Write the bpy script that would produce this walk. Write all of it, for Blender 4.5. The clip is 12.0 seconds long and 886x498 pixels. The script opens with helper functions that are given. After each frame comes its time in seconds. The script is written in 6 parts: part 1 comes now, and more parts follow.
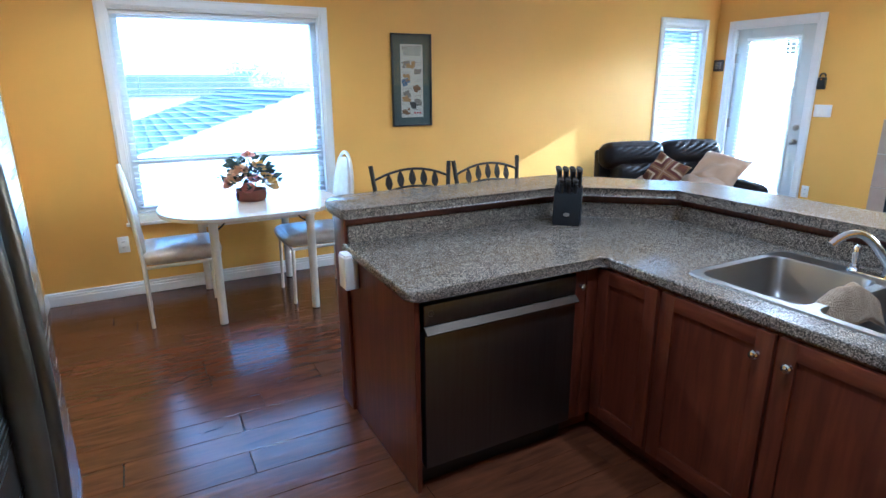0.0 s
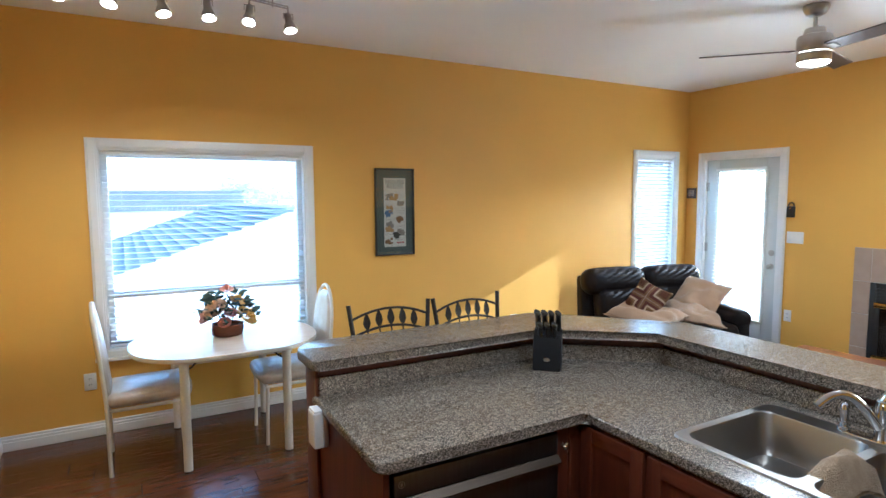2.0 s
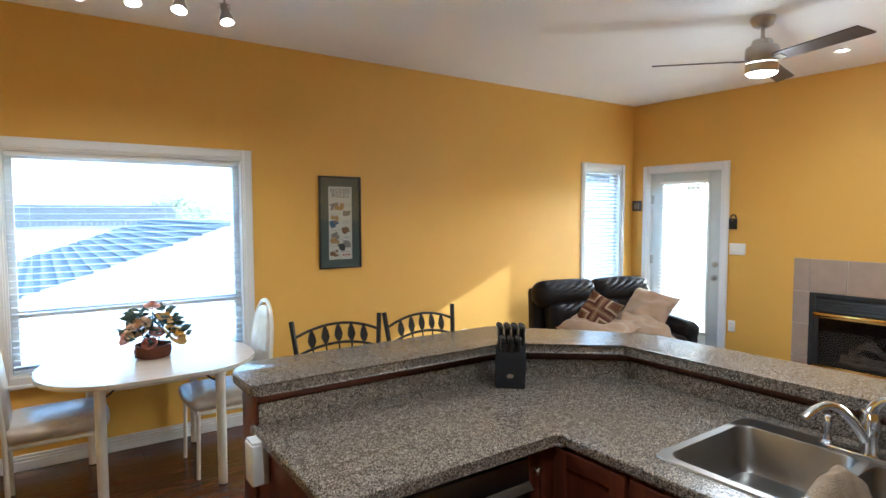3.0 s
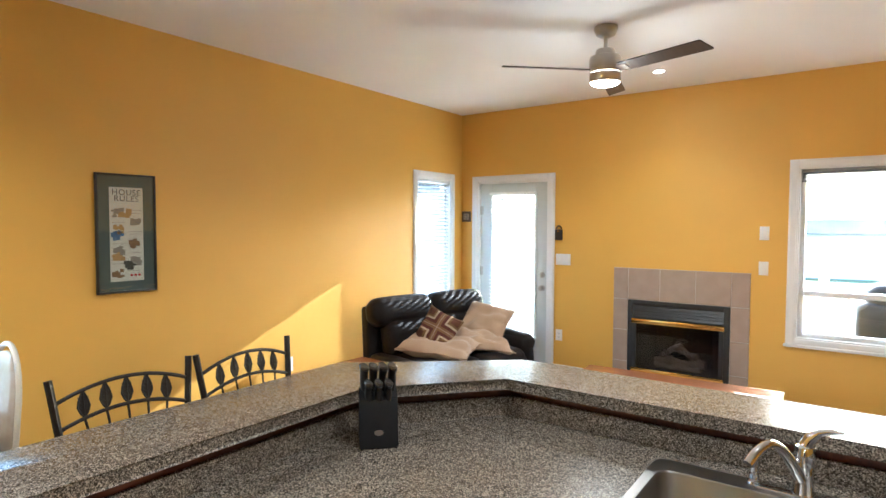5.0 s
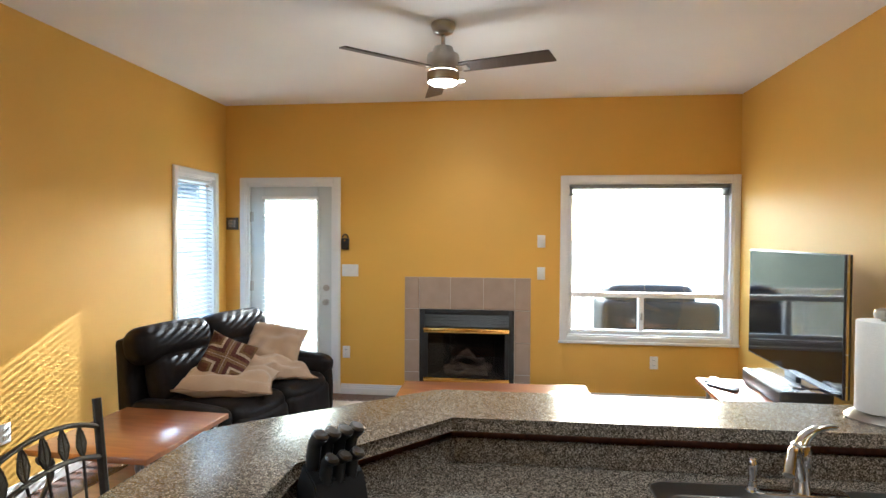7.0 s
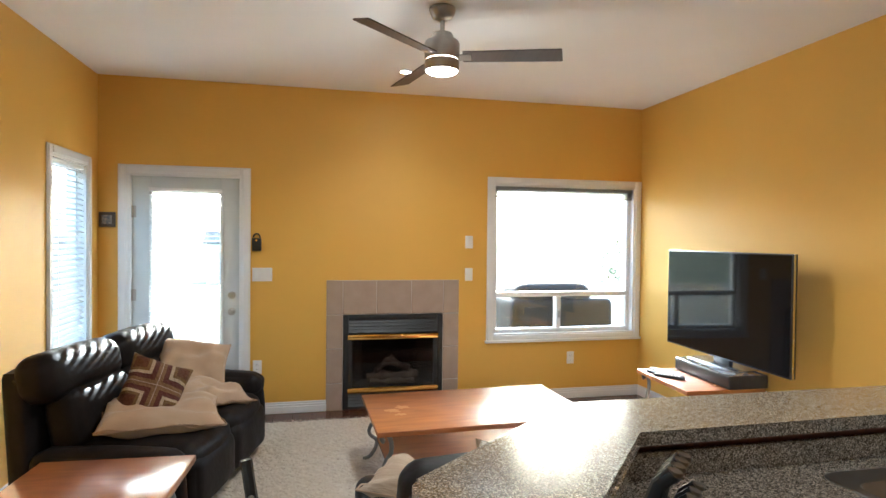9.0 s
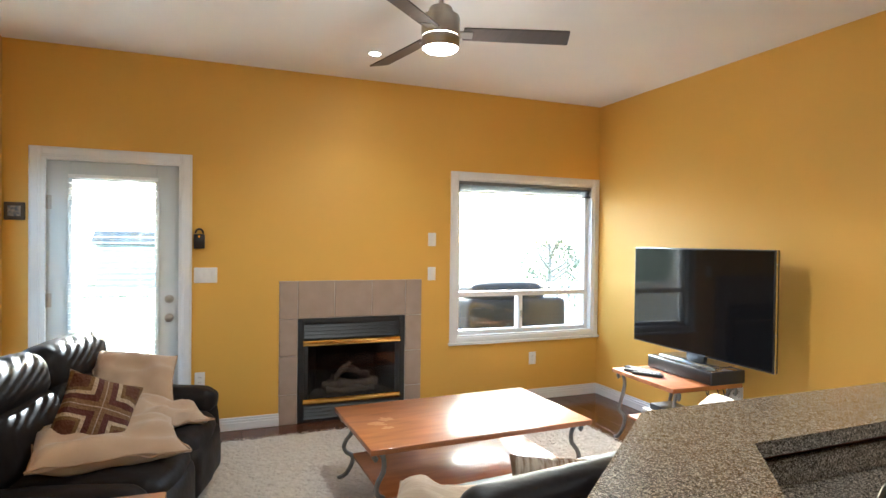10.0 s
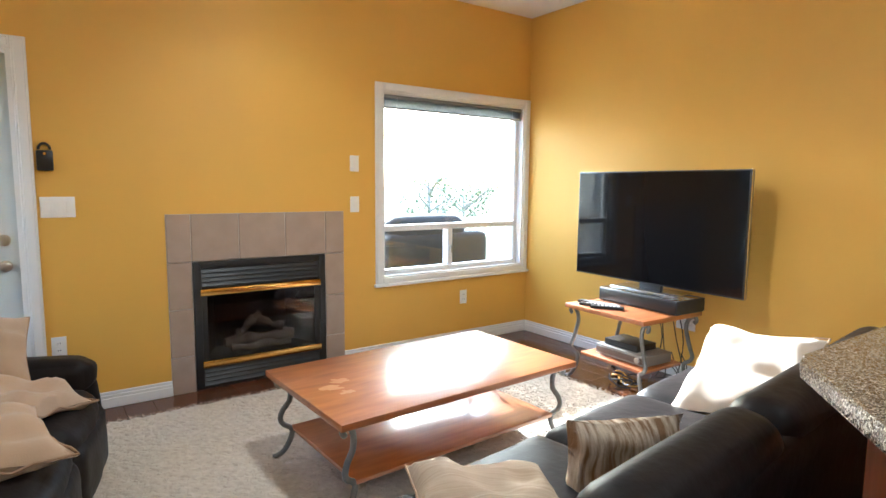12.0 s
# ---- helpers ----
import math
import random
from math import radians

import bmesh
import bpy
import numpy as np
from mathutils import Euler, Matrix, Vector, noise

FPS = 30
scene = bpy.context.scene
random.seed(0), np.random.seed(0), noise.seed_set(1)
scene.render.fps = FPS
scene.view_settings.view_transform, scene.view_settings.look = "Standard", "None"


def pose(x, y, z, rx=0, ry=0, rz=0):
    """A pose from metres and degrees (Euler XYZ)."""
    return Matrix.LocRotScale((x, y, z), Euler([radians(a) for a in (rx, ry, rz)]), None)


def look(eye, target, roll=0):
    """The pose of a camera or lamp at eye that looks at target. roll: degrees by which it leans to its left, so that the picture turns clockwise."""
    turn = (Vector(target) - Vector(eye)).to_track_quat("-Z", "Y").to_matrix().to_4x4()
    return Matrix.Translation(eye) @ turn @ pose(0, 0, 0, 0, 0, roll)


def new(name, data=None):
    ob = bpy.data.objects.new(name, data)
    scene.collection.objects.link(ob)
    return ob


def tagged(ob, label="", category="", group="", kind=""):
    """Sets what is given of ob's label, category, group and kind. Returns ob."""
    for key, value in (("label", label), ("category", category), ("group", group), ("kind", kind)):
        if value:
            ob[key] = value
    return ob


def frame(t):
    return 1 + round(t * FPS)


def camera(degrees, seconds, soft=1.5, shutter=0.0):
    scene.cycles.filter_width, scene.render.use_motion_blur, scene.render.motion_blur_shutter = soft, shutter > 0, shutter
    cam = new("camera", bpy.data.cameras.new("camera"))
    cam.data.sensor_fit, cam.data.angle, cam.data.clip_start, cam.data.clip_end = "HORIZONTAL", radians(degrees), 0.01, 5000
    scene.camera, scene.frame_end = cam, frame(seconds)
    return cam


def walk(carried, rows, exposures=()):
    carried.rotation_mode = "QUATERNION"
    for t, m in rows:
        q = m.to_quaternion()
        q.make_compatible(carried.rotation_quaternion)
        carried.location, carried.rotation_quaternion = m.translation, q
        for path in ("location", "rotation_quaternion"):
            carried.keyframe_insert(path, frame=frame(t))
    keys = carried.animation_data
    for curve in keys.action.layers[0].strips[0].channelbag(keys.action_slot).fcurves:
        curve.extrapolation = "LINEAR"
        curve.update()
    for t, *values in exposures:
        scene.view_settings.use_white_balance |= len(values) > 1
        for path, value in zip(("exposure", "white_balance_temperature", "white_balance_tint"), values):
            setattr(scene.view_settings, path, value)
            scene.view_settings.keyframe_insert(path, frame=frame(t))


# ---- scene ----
cam = camera(75.6, 12.0)
PATH = [
    (0, (0.087, 0.363, 1.523), (0.993, 2.057, 0.967), -0.3),
    (0.5, (0.103, 0.369, 1.595), (1.009, 2.074, 1.076), -0.2),
    (1, (0.116, 0.373, 1.664), (1.033, 2.102, 1.253), -0.1),
    (1.5, (0.134, 0.372, 1.702), (1.07, 2.117, 1.421), -0.2),
    (2, (0.176, 0.403, 1.686), (1.151, 2.14, 1.502), -0.3),
    (2.5, (0.212, 0.492, 1.659), (1.265, 2.186, 1.513), -0.1),
    (3, (0.237, 0.627, 1.627), (1.386, 2.26, 1.501), -0.1),
    (5, (0.485, 1.2, 1.617), (2.105, 2.37, 1.53), 0.2),
    (5.5, (0.534, 1.415, 1.595), (2.269, 2.406, 1.525), 0.3),
    (6, (0.637, 1.637, 1.572), (2.467, 2.443, 1.516), 0.3),
    (6.5, (0.648, 1.866, 1.576), (2.565, 2.432, 1.528), 0.4),
    (7, (0.631, 2.133, 1.588), (2.616, 2.371, 1.544), 0.3),
    (7.5, (0.694, 2.404, 1.591), (2.693, 2.383, 1.551), 0.5),
    (8, (0.66, 2.68, 1.588), (2.651, 2.488, 1.549), 0.5),
    (8.5, (0.70, 2.99, 1.583), (2.675, 2.677, 1.546), 0.5),
    (9, (0.93, 3.27, 1.576), (2.883, 2.837, 1.540), 0.6),
    (9.5, (1.249, 3.452, 1.568), (3.16, 2.863, 1.533), 0.6),
    (10, (1.361, 3.66, 1.531), (3.22, 2.922, 1.504), 0.7),
    (10.5, (1.557, 3.79, 1.503), (3.356, 2.915, 1.471), 0.6),
    (11, (1.722, 3.91, 1.492), (3.451, 2.906, 1.461), 0.7),
    (11.5, (1.93, 3.957, 1.428), (3.585, 2.836, 1.349), 0.6),
    (12, (2.226, 3.828, 1.388), (3.848, 2.679, 1.166), 0.5),
]
EXPOSURES = [(0, 4.3, 4020, 4), (2, 4.06, 4560, 4), (3, 3.96, 4810, 4), (5, 4.22, 5060, 4), (6, 3.97, 5090, 4), (7, 3.78, 5110, 4), (9.5, 3.83, 5210, 4), (12, 3.97, 5090, 4)]
walk(cam, [(t, look(eye, target, roll)) for t, eye, target, roll in PATH], EXPOSURES)

# ---- light ----
SUN_DIR = Vector((-4.9, 1.0, -2.05)).normalized()      # the way the sunlight travels
world = bpy.data.worlds.new("world")
scene.world = world
world.use_nodes = True
wn, wl = world.node_tree.nodes, world.node_tree.links
sky = wn.new("ShaderNodeTexSky")
sky.sky_type, sky.sun_disc = "NISHITA", False
sky.sun_elevation = math.asin(-SUN_DIR.z)
sky.sun_rotation = math.atan2(-SUN_DIR.x, -SUN_DIR.y)
sky.air_density, sky.dust_density = 1.0, 3.2
wl.new(sky.outputs[0], wn["Background"].inputs[0])
wn["Background"].inputs[1].default_value = 0.15
sun = new("sun", bpy.data.lights.new("sun", "SUN"))
sun.data.energy, sun.data.angle, sun.data.color = 2.0, radians(0.4), (1.0, 0.93, 0.82)
sun.matrix_world = look((20, 0, 12), Vector((20, 0, 12)) + SUN_DIR)


# ---- materials ----
def material(name, base=(0.5, 0.5, 0.5), rough=0.5, metal=0.0, second=None, scale=8.0, amount=0.5, bump=0.0, bump_scale=60.0,
             stretch=(1, 1, 1), coat=0.0, spec=0.5, rough_var=0.0, detail=6.0, sheen=0.0, fine=0.0):
    """A Principled material whose colour, roughness and relief vary with object-space noise at two scales."""
    m = bpy.data.materials.new(name)
    m.use_nodes = True
    n, l = m.node_tree.nodes, m.node_tree.links
    b = n["Principled BSDF"]
    b.inputs["Base Color"].default_value = (*base, 1)
    b.inputs["Roughness"].default_value, b.inputs["Metallic"].default_value = rough, metal
    b.inputs["Coat Weight"].default_value, b.inputs["Specular IOR Level"].default_value = coat, spec
    b.inputs["Coat Roughness"].default_value = 0.08
    b.inputs["Sheen Weight"].default_value = sheen
    tc, mp = n.new("ShaderNodeTexCoord"), n.new("ShaderNodeMapping")
    mp.inputs["Scale"].default_value = stretch
    l.new(tc.outputs["Object"], mp.inputs["Vector"])
    t1 = n.new("ShaderNodeTexNoise")
    t1.inputs["Scale"].default_value, t1.inputs["Detail"].default_value = scale, detail
    l.new(mp.outputs[0], t1.inputs["Vector"])
    if second:
        ramp = n.new("ShaderNodeValToRGB")
        ramp.color_ramp.elements[0].position, ramp.color_ramp.elements[1].position = 0.5 - amount / 2, 0.5 + amount / 2
        ramp.color_ramp.elements[0].color, ramp.color_ramp.elements[1].color = (*base, 1), (*second, 1)
        l.new(t1.outputs["Fac"], ramp.inputs[0])
        l.new(ramp.outputs[0], b.inputs["Base Color"])
    if rough_var:
        mr = n.new("ShaderNodeMapRange")
        mr.inputs["To Min"].default_value, mr.inputs["To Max"].default_value = rough - rough_var, rough + rough_var
        l.new(t1.outputs["Fac"], mr.inputs["Value"])
        l.new(mr.outputs[0], b.inputs["Roughness"])
    if bump:
        t2, bp = n.new("ShaderNodeTexNoise"), n.new("ShaderNodeBump")
        t2.inputs["Scale"].default_value, t2.inputs["Detail"].default_value = bump_scale, 4
        l.new(mp.outputs[0], t2.inputs["Vector"])
        bp.inputs["Strength"].default_value, bp.inputs["Distance"].default_value = bump, 0.01
        l.new(t2.outputs["Fac"], bp.inputs["Height"])
        l.new(bp.outputs[0], b.inputs["Normal"])
    return m


def granite_material():
    """Speckled grey-brown laminate: dark, tan and pale grains."""
    m = material("speckled_laminate", rough=0.25, spec=0.38)
    n, l = m.node_tree.nodes, m.node_tree.links
    b = n["Principled BSDF"]
    tc = n.new("ShaderNodeTexCoord")
    v, z = n.new("ShaderNodeTexVoronoi"), n.new("ShaderNodeTexNoise")
    v.inputs["Scale"].default_value = 340
    z.inputs["Scale"].default_value, z.inputs["Detail"].default_value = 60, 5
    l.new(tc.outputs["Object"], v.inputs["Vector"])
    l.new(tc.outputs["Object"], z.inputs["Vector"])
    bw, add, half = n.new("ShaderNodeRGBToBW"), n.new("ShaderNodeMath"), n.new("ShaderNodeMath")
    l.new(v.outputs["Color"], bw.inputs[0])
    half.operation, half.inputs[1].default_value = "MULTIPLY", 0.75
    l.new(bw.outputs[0], half.inputs[0])
    add.operation = "MULTIPLY_ADD"
    add.inputs[1].default_value = 0.3
    l.new(z.outputs["Fac"], add.inputs[0])
    l.new(half.outputs[0], add.inputs[2])
    r = n.new("ShaderNodeValToRGB")
    els = r.color_ramp.elements
    els[0].position, els[0].color = 0.30, (0.032, 0.027, 0.023, 1)
    els[1].position, els[1].color = 0.77, (0.45, 0.39, 0.31, 1)
    for p, c in ((0.43, (0.068, 0.058, 0.048, 1)), (0.54, (0.165, 0.136, 0.105, 1)), (0.66, (0.24, 0.197, 0.15, 1))):
        els.new(p).color = c
    l.new(add.outputs[0], r.inputs[0])
    l.new(r.outputs[0], b.inputs["Base Color"])
    return m


def wood_material(name, dark, light, rough, grain=(1.2, 14, 14), coat=0.0, per_piece=0.0, bump=0.1, wave=0.12):
    """Grain stretched along x, with broad tone changes; per_piece varies each plank by its own random value."""
    m = material(name, rough=rough, coat=coat)
    n, l = m.node_tree.nodes, m.node_tree.links
    b = n["Principled BSDF"]
    tc, mp, info = n.new("ShaderNodeTexCoord"), n.new("ShaderNodeMapping"), n.new("ShaderNodeObjectInfo")
    mp.inputs["Scale"].default_value = grain
    l.new(tc.outputs["Object"], mp.inputs["Vector"])
    shift = n.new("ShaderNodeVectorMath")
    shift.operation = "SCALE"
    comb = n.new("ShaderNodeCombineXYZ")
    for i in range(3):
        l.new(info.outputs["Random"], comb.inputs[i])
    l.new(comb.outputs[0], shift.inputs[0])
    shift.inputs["Scale"].default_value = 37.0
    l.new(shift.outputs[0], mp.inputs["Location"])
    t1, t2 = n.new("ShaderNodeTexNoise"), n.new("ShaderNodeTexWave")
    t1.inputs["Scale"].default_value, t1.inputs["Detail"].default_value, t1.inputs["Distortion"].default_value = 3, 8, 0.6
    t2.inputs["Scale"].default_value, t2.inputs["Distortion"].default_value, t2.inputs["Detail"].default_value = 0.9, 9, 3
    t2.bands_direction = "Y"
    l.new(mp.outputs[0], t1.inputs["Vector"])
    l.new(mp.outputs[0], t2.inputs["Vector"])
    mix = n.new("ShaderNodeMath")
    mix.operation = "MULTIPLY_ADD"
    mix.inputs[1].default_value = wave
    l.new(t2.outputs["Fac"], mix.inputs[0])
    half = n.new("ShaderNodeMath")
    half.operation, half.inputs[1].default_value = "MULTIPLY", 1.0 - wave
    l.new(t1.outputs["Fac"], half.inputs[0])
    l.new(half.outputs[0], mix.inputs[2])
    r = n.new("ShaderNodeValToRGB")
    r.color_ramp.elements[0].position, r.color_ramp.elements[1].position = 0.28, 0.72
    r.color_ramp.elements[0].color, r.color_ramp.elements[1].color = (*dark, 1), (*light, 1)
    l.new(mix.outputs[0], r.inputs[0])
    if per_piece:
        mr, hsv = n.new("ShaderNodeMapRange"), n.new("ShaderNodeHueSaturation")
        mr.inputs["To Min"].default_value, mr.inputs["To Max"].default_value = 1 - per_piece, 1 + per_piece
        l.new(info.outputs["Random"], mr.inputs["Value"])
        l.new(mr.outputs[0], hsv.inputs["Value"])
        l.new(r.outputs[0], hsv.inputs["Color"])
        l.new(hsv.outputs[0], b.inputs["Base Color"])
    else:
        l.new(r.outputs[0], b.inputs["Base Color"])
    bp = n.new("ShaderNodeBump")
    bp.inputs["Strength"].default_value, bp.inputs["Distance"].default_value = bump, 0.004
    l.new(mix.outputs[0], bp.inputs["Height"])
    l.new(bp.outputs[0], b.inputs["Normal"])
    return m


def glass_material(name, tint=(0.97, 0.99, 0.98), ior=1.5):
    """Clear thin pane: see-through, with a mirror share that grows at grazing angles."""
    m = bpy.data.materials.new(name)
    m.use_nodes = True
    n, l = m.node_tree.nodes, m.node_tree.links
    n.remove(n["Principled BSDF"])
    tr, gl, fr, mx = n.new("ShaderNodeBsdfTransparent"), n.new("ShaderNodeBsdfGlossy"), n.new("ShaderNodeLayerWeight"), n.new("ShaderNodeMixShader")
    power, scale = n.new("ShaderNodeMath"), n.new("ShaderNodeMath")
    power.operation, power.inputs[1].default_value = "POWER", 5.0
    scale.operation, scale.inputs[1].default_value, scale.inputs[2].default_value = "MULTIPLY_ADD", 0.9, ((ior - 1) / (ior + 1)) ** 2
    tr.inputs[0].default_value = (*tint, 1)
    gl.inputs["Roughness"].default_value = 0.0
    fr.inputs["Blend"].default_value = 0.5
    l.new(fr.outputs["Facing"], power.inputs[0])
    l.new(power.outputs[0], scale.inputs[0])
    l.new(scale.outputs[0], mx.inputs[0])
    l.new(tr.outputs[0], mx.inputs[1])
    l.new(gl.outputs[0], mx.inputs[2])
    l.new(mx.outputs[0], n["Material Output"].inputs[0])
    return m


def glow_material(name, colour, strength):
    m = material(name, (0.9, 0.9, 0.88), 0.4)
    b = m.node_tree.nodes["Principled BSDF"]
    b.inputs["Emission Color"].default_value, b.inputs["Emission Strength"].default_value = (*colour, 1), strength
    return m


YELLOW = material("yellow_wall_paint", (0.70, 0.405, 0.066), 0.5, second=(0.73, 0.425, 0.074), scale=1.4, bump=0.12, bump_scale=220, spec=0.4)
CEILING = material("ceiling_paint", (0.86, 0.85, 0.82), 0.85, second=(0.83, 0.82, 0.79), scale=2, bump=0.25, bump_scale=160)
WHITE = material("white_trim_paint", (0.80, 0.79, 0.77), 0.35, second=(0.76, 0.75, 0.73), scale=5, bump=0.04, bump_scale=90)
VINYL = material("white_vinyl", (0.82, 0.82, 0.81), 0.4, second=(0.78, 0.78, 0.77), scale=6)
DOOR_PAINT = material("pale_grey_door_paint", (0.60, 0.62, 0.60), 0.4, second=(0.56, 0.58, 0.56), scale=4, bump=0.04, bump_scale=120)
SLAT = material("white_blind_slat", (0.82, 0.82, 0.80), 0.45, second=(0.78, 0.78, 0.76), scale=9)
GRANITE = granite_material()
FLOOR_WOOD = wood_material("dark_laminate_plank", (0.062, 0.022, 0.010), (0.125, 0.043, 0.017), 0.17, grain=(1.6, 9, 9), per_piece=0.12, bump=0.3, wave=0.06)
SUBFLOOR = material("dark_joint", (0.012, 0.008, 0.006), 0.8, second=(0.02, 0.014, 0.01))
CHERRY = wood_material("cherry_cabinet", (0.055, 0.012, 0.005), (0.125, 0.03, 0.011), 0.32, grain=(14, 14, 1.2), bump=0.06)
CHERRY_H = wood_material("cherry_strip", (0.055, 0.012, 0.005), (0.125, 0.03, 0.011), 0.35, grain=(1.4, 14, 14), bump=0.06)
PINE = wood_material("orange_stained_wood", (0.30, 0.085, 0.018), (0.48, 0.16, 0.035), 0.44, grain=(8, 1.0, 8), coat=1.0, bump=0.04)
for gloss, value in (("Specular IOR Level", 0.8), ("Coat IOR", 1.9), ("Coat Roughness", 0.16)):
    PINE.node_tree.nodes["Principled BSDF"].inputs[gloss].default_value = value
# Grey puts the backlit shade of the raised slats into their colour.
BACKLIT_SLAT = material("shaded_grey_slat", (0.28, 0.28, 0.28), 0.5, second=(0.23, 0.23, 0.23), scale=9)
STEEL = material("brushed_steel", (0.66, 0.67, 0.69), 0.26, 1.0, second=(0.58, 0.58, 0.58), scale=3, stretch=(1, 1, 40), rough_var=0.06)
DARK_STEEL = material("dark_stainless", (0.115, 0.105, 0.097), 0.40, 1.0, second=(0.14, 0.13, 0.12), scale=3, stretch=(30, 30, 1), rough_var=0.05)
SINK_STEEL = material("satin_sink_steel", (0.33, 0.315, 0.295), 0.36, 1.0, second=(0.28, 0.268, 0.25), scale=5, rough_var=0.08)
CHROME = material("chrome", (0.75, 0.75, 0.76), 0.08, 1.0)
NICKEL = material("brushed_nickel", (0.42, 0.395, 0.355), 0.3, 1.0, second=(0.47, 0.445, 0.405), scale=30)
BRASS = material("polished_brass", (0.78, 0.50, 0.14), 0.18, 1.0, second=(0.70, 0.44, 0.12), scale=12)
BLACK_METAL = material("black_enamel_metal", (0.012, 0.012, 0.013), 0.4, second=(0.02, 0.02, 0.02), scale=14)
IRON = material("dark_wrought_iron", (0.028, 0.024, 0.022), 0.5, 0.6, second=(0.05, 0.042, 0.036), scale=25, bump=0.15, bump_scale=120)
PEWTER = material("pewter_grey_iron", (0.16, 0.16, 0.155), 0.42, 0.7, second=(0.24, 0.235, 0.225), scale=22, bump=0.2, bump_scale=80)
BLACK_PLASTIC = material("black_plastic", (0.012, 0.012, 0.013), 0.35, second=(0.018, 0.018, 0.019), scale=20)
LEATHER = material("dark_leather", (0.013, 0.011, 0.011), 0.45, second=(0.022, 0.018, 0.017), scale=7, bump=0.2, bump_scale=24, rough_var=0.06, spec=0.10)
TABLE_TOP = material("pale_laminate", (0.62, 0.50, 0.38), 0.22, second=(0.66, 0.55, 0.43), scale=3, stretch=(1, 8, 1))
CREAM_METAL = material("cream_painted_metal", (0.72, 0.68, 0.60), 0.35, second=(0.66, 0.62, 0.54), scale=9)
SEAT_FABRIC = material("pale_vinyl_seat", (0.52, 0.46, 0.38), 0.3, second=(0.46, 0.37, 0.28), scale=16, bump=0.08, bump_scale=90, amount=0.3)
BEIGE_CLOTH = material("beige_cushion_cloth", (0.50, 0.36, 0.24), 0.9, second=(0.43, 0.30, 0.195), scale=6, bump=0.35, bump_scale=260, sheen=0.3)
RUG_PILE = material("cream_shag_pile", (0.62, 0.55, 0.455), 0.95, second=(0.48, 0.415, 0.335), scale=30, sheen=0.3)
TILE = material("beige_stone_tile", (0.42, 0.32, 0.25), 0.32, second=(0.34, 0.255, 0.195), scale=9, amount=0.7, bump=0.05, bump_scale=40)
GROUT = material("pale_grout", (0.60, 0.54, 0.47), 0.85, second=(0.54, 0.48, 0.42), scale=40)
GLASS = glass_material("window_glass")
FIRE_GLASS = glass_material("smoked_glass", (0.55, 0.52, 0.5))
SCREEN = material("tv_screen", (0.006, 0.006, 0.007), 0.06, spec=0.2)
PLATE = material("white_switch_plastic", (0.80, 0.78, 0.74), 0.35, second=(0.76, 0.74, 0.70), scale=20)
HANDLE_STEEL = material("tan_brushed_steel", (0.055, 0.042, 0.032), 0.45, 1.0, second=(0.07, 0.054, 0.04), scale=4, stretch=(1, 30, 30))
LOG = material("charred_log", (0.42, 0.34, 0.27), 0.9, second=(0.12, 0.09, 0.075), scale=14, amount=0.4, bump=0.6, bump_scale=30)


# ---- building helpers ----
def link(name, bm, mat, smooth=False):
    me = bpy.data.meshes.new(name)
    bmesh.ops.recalc_face_normals(bm, faces=bm.faces)
    bm.to_mesh(me)
    bm.free()
    for m in (mat if isinstance(mat, (list, tuple)) else [mat]):
        me.materials.append(m)
    if smooth:
        me.polygons.foreach_set("use_smooth", [True] * len(me.polygons))
        me.set_sharp_from_angle(angle=radians(38))
    return new(name, me)


def thing(name, at=(0, 0, 0), turn=0.0, label="", category="", group="", kind=""):
    ob = new(name)
    ob.empty_display_size = 0.1
    ob.matrix_basis = pose(*at, 0, 0, turn)
    return tagged(ob, label, category, group, kind)


def part(name, bm, mat, parent, label="", smooth=True):
    ob = link(name, bm, mat, smooth)
    ob.parent = parent
    return tagged(ob, label)


def share(name, me, parent, at, turn=(0, 0, 0)):
    """One more object on a shared mesh, as a piece of its parent."""
    ob = new(name, me)
    ob.parent = parent
    ob.matrix_basis = pose(*at, *turn)
    return ob


def box(bm, x0, x1, y0, y1, z0, z1, bevel=0.0, seg=2):
    vs = [bm.verts.new((x, y, z)) for x in (x0, x1) for y in (y0, y1) for z in (z0, z1)]
    fs = [bm.faces.new([vs[i] for i in q]) for q in ((0, 1, 3, 2), (4, 6, 7, 5), (0, 4, 5, 1), (2, 3, 7, 6), (0, 2, 6, 4), (1, 5, 7, 3))]
    if bevel:
        es = {e for f in fs for e in f.edges}
        bmesh.ops.bevel(bm, geom=list(es), offset=bevel, segments=seg, profile=0.5, affect="EDGES")
    return bm


def cube(x0, x1, y0, y1, z0, z1, bevel=0.0, seg=2):
    return box(bmesh.new(), x0, x1, y0, y1, z0, z1, bevel, seg)


def prism(bm, poly, z0, z1, bevel=0.0, seg=3):
    lo, hi = [bm.verts.new((x, y, z0)) for x, y in poly], [bm.verts.new((x, y, z1)) for x, y in poly]
    k = len(poly)
    fs = [bm.faces.new(lo[::-1]), bm.faces.new(hi)] + [bm.faces.new((lo[i], lo[(i + 1) % k], hi[(i + 1) % k], hi[i])) for i in range(k)]
    if bevel:
        es = [e for e in {e for f in fs for e in f.edges} if abs(e.verts[0].co.z - e.verts[1].co.z) < 1e-6]
        bmesh.ops.bevel(bm, geom=es, offset=bevel, segments=seg, profile=0.5, affect="EDGES")
    return bm


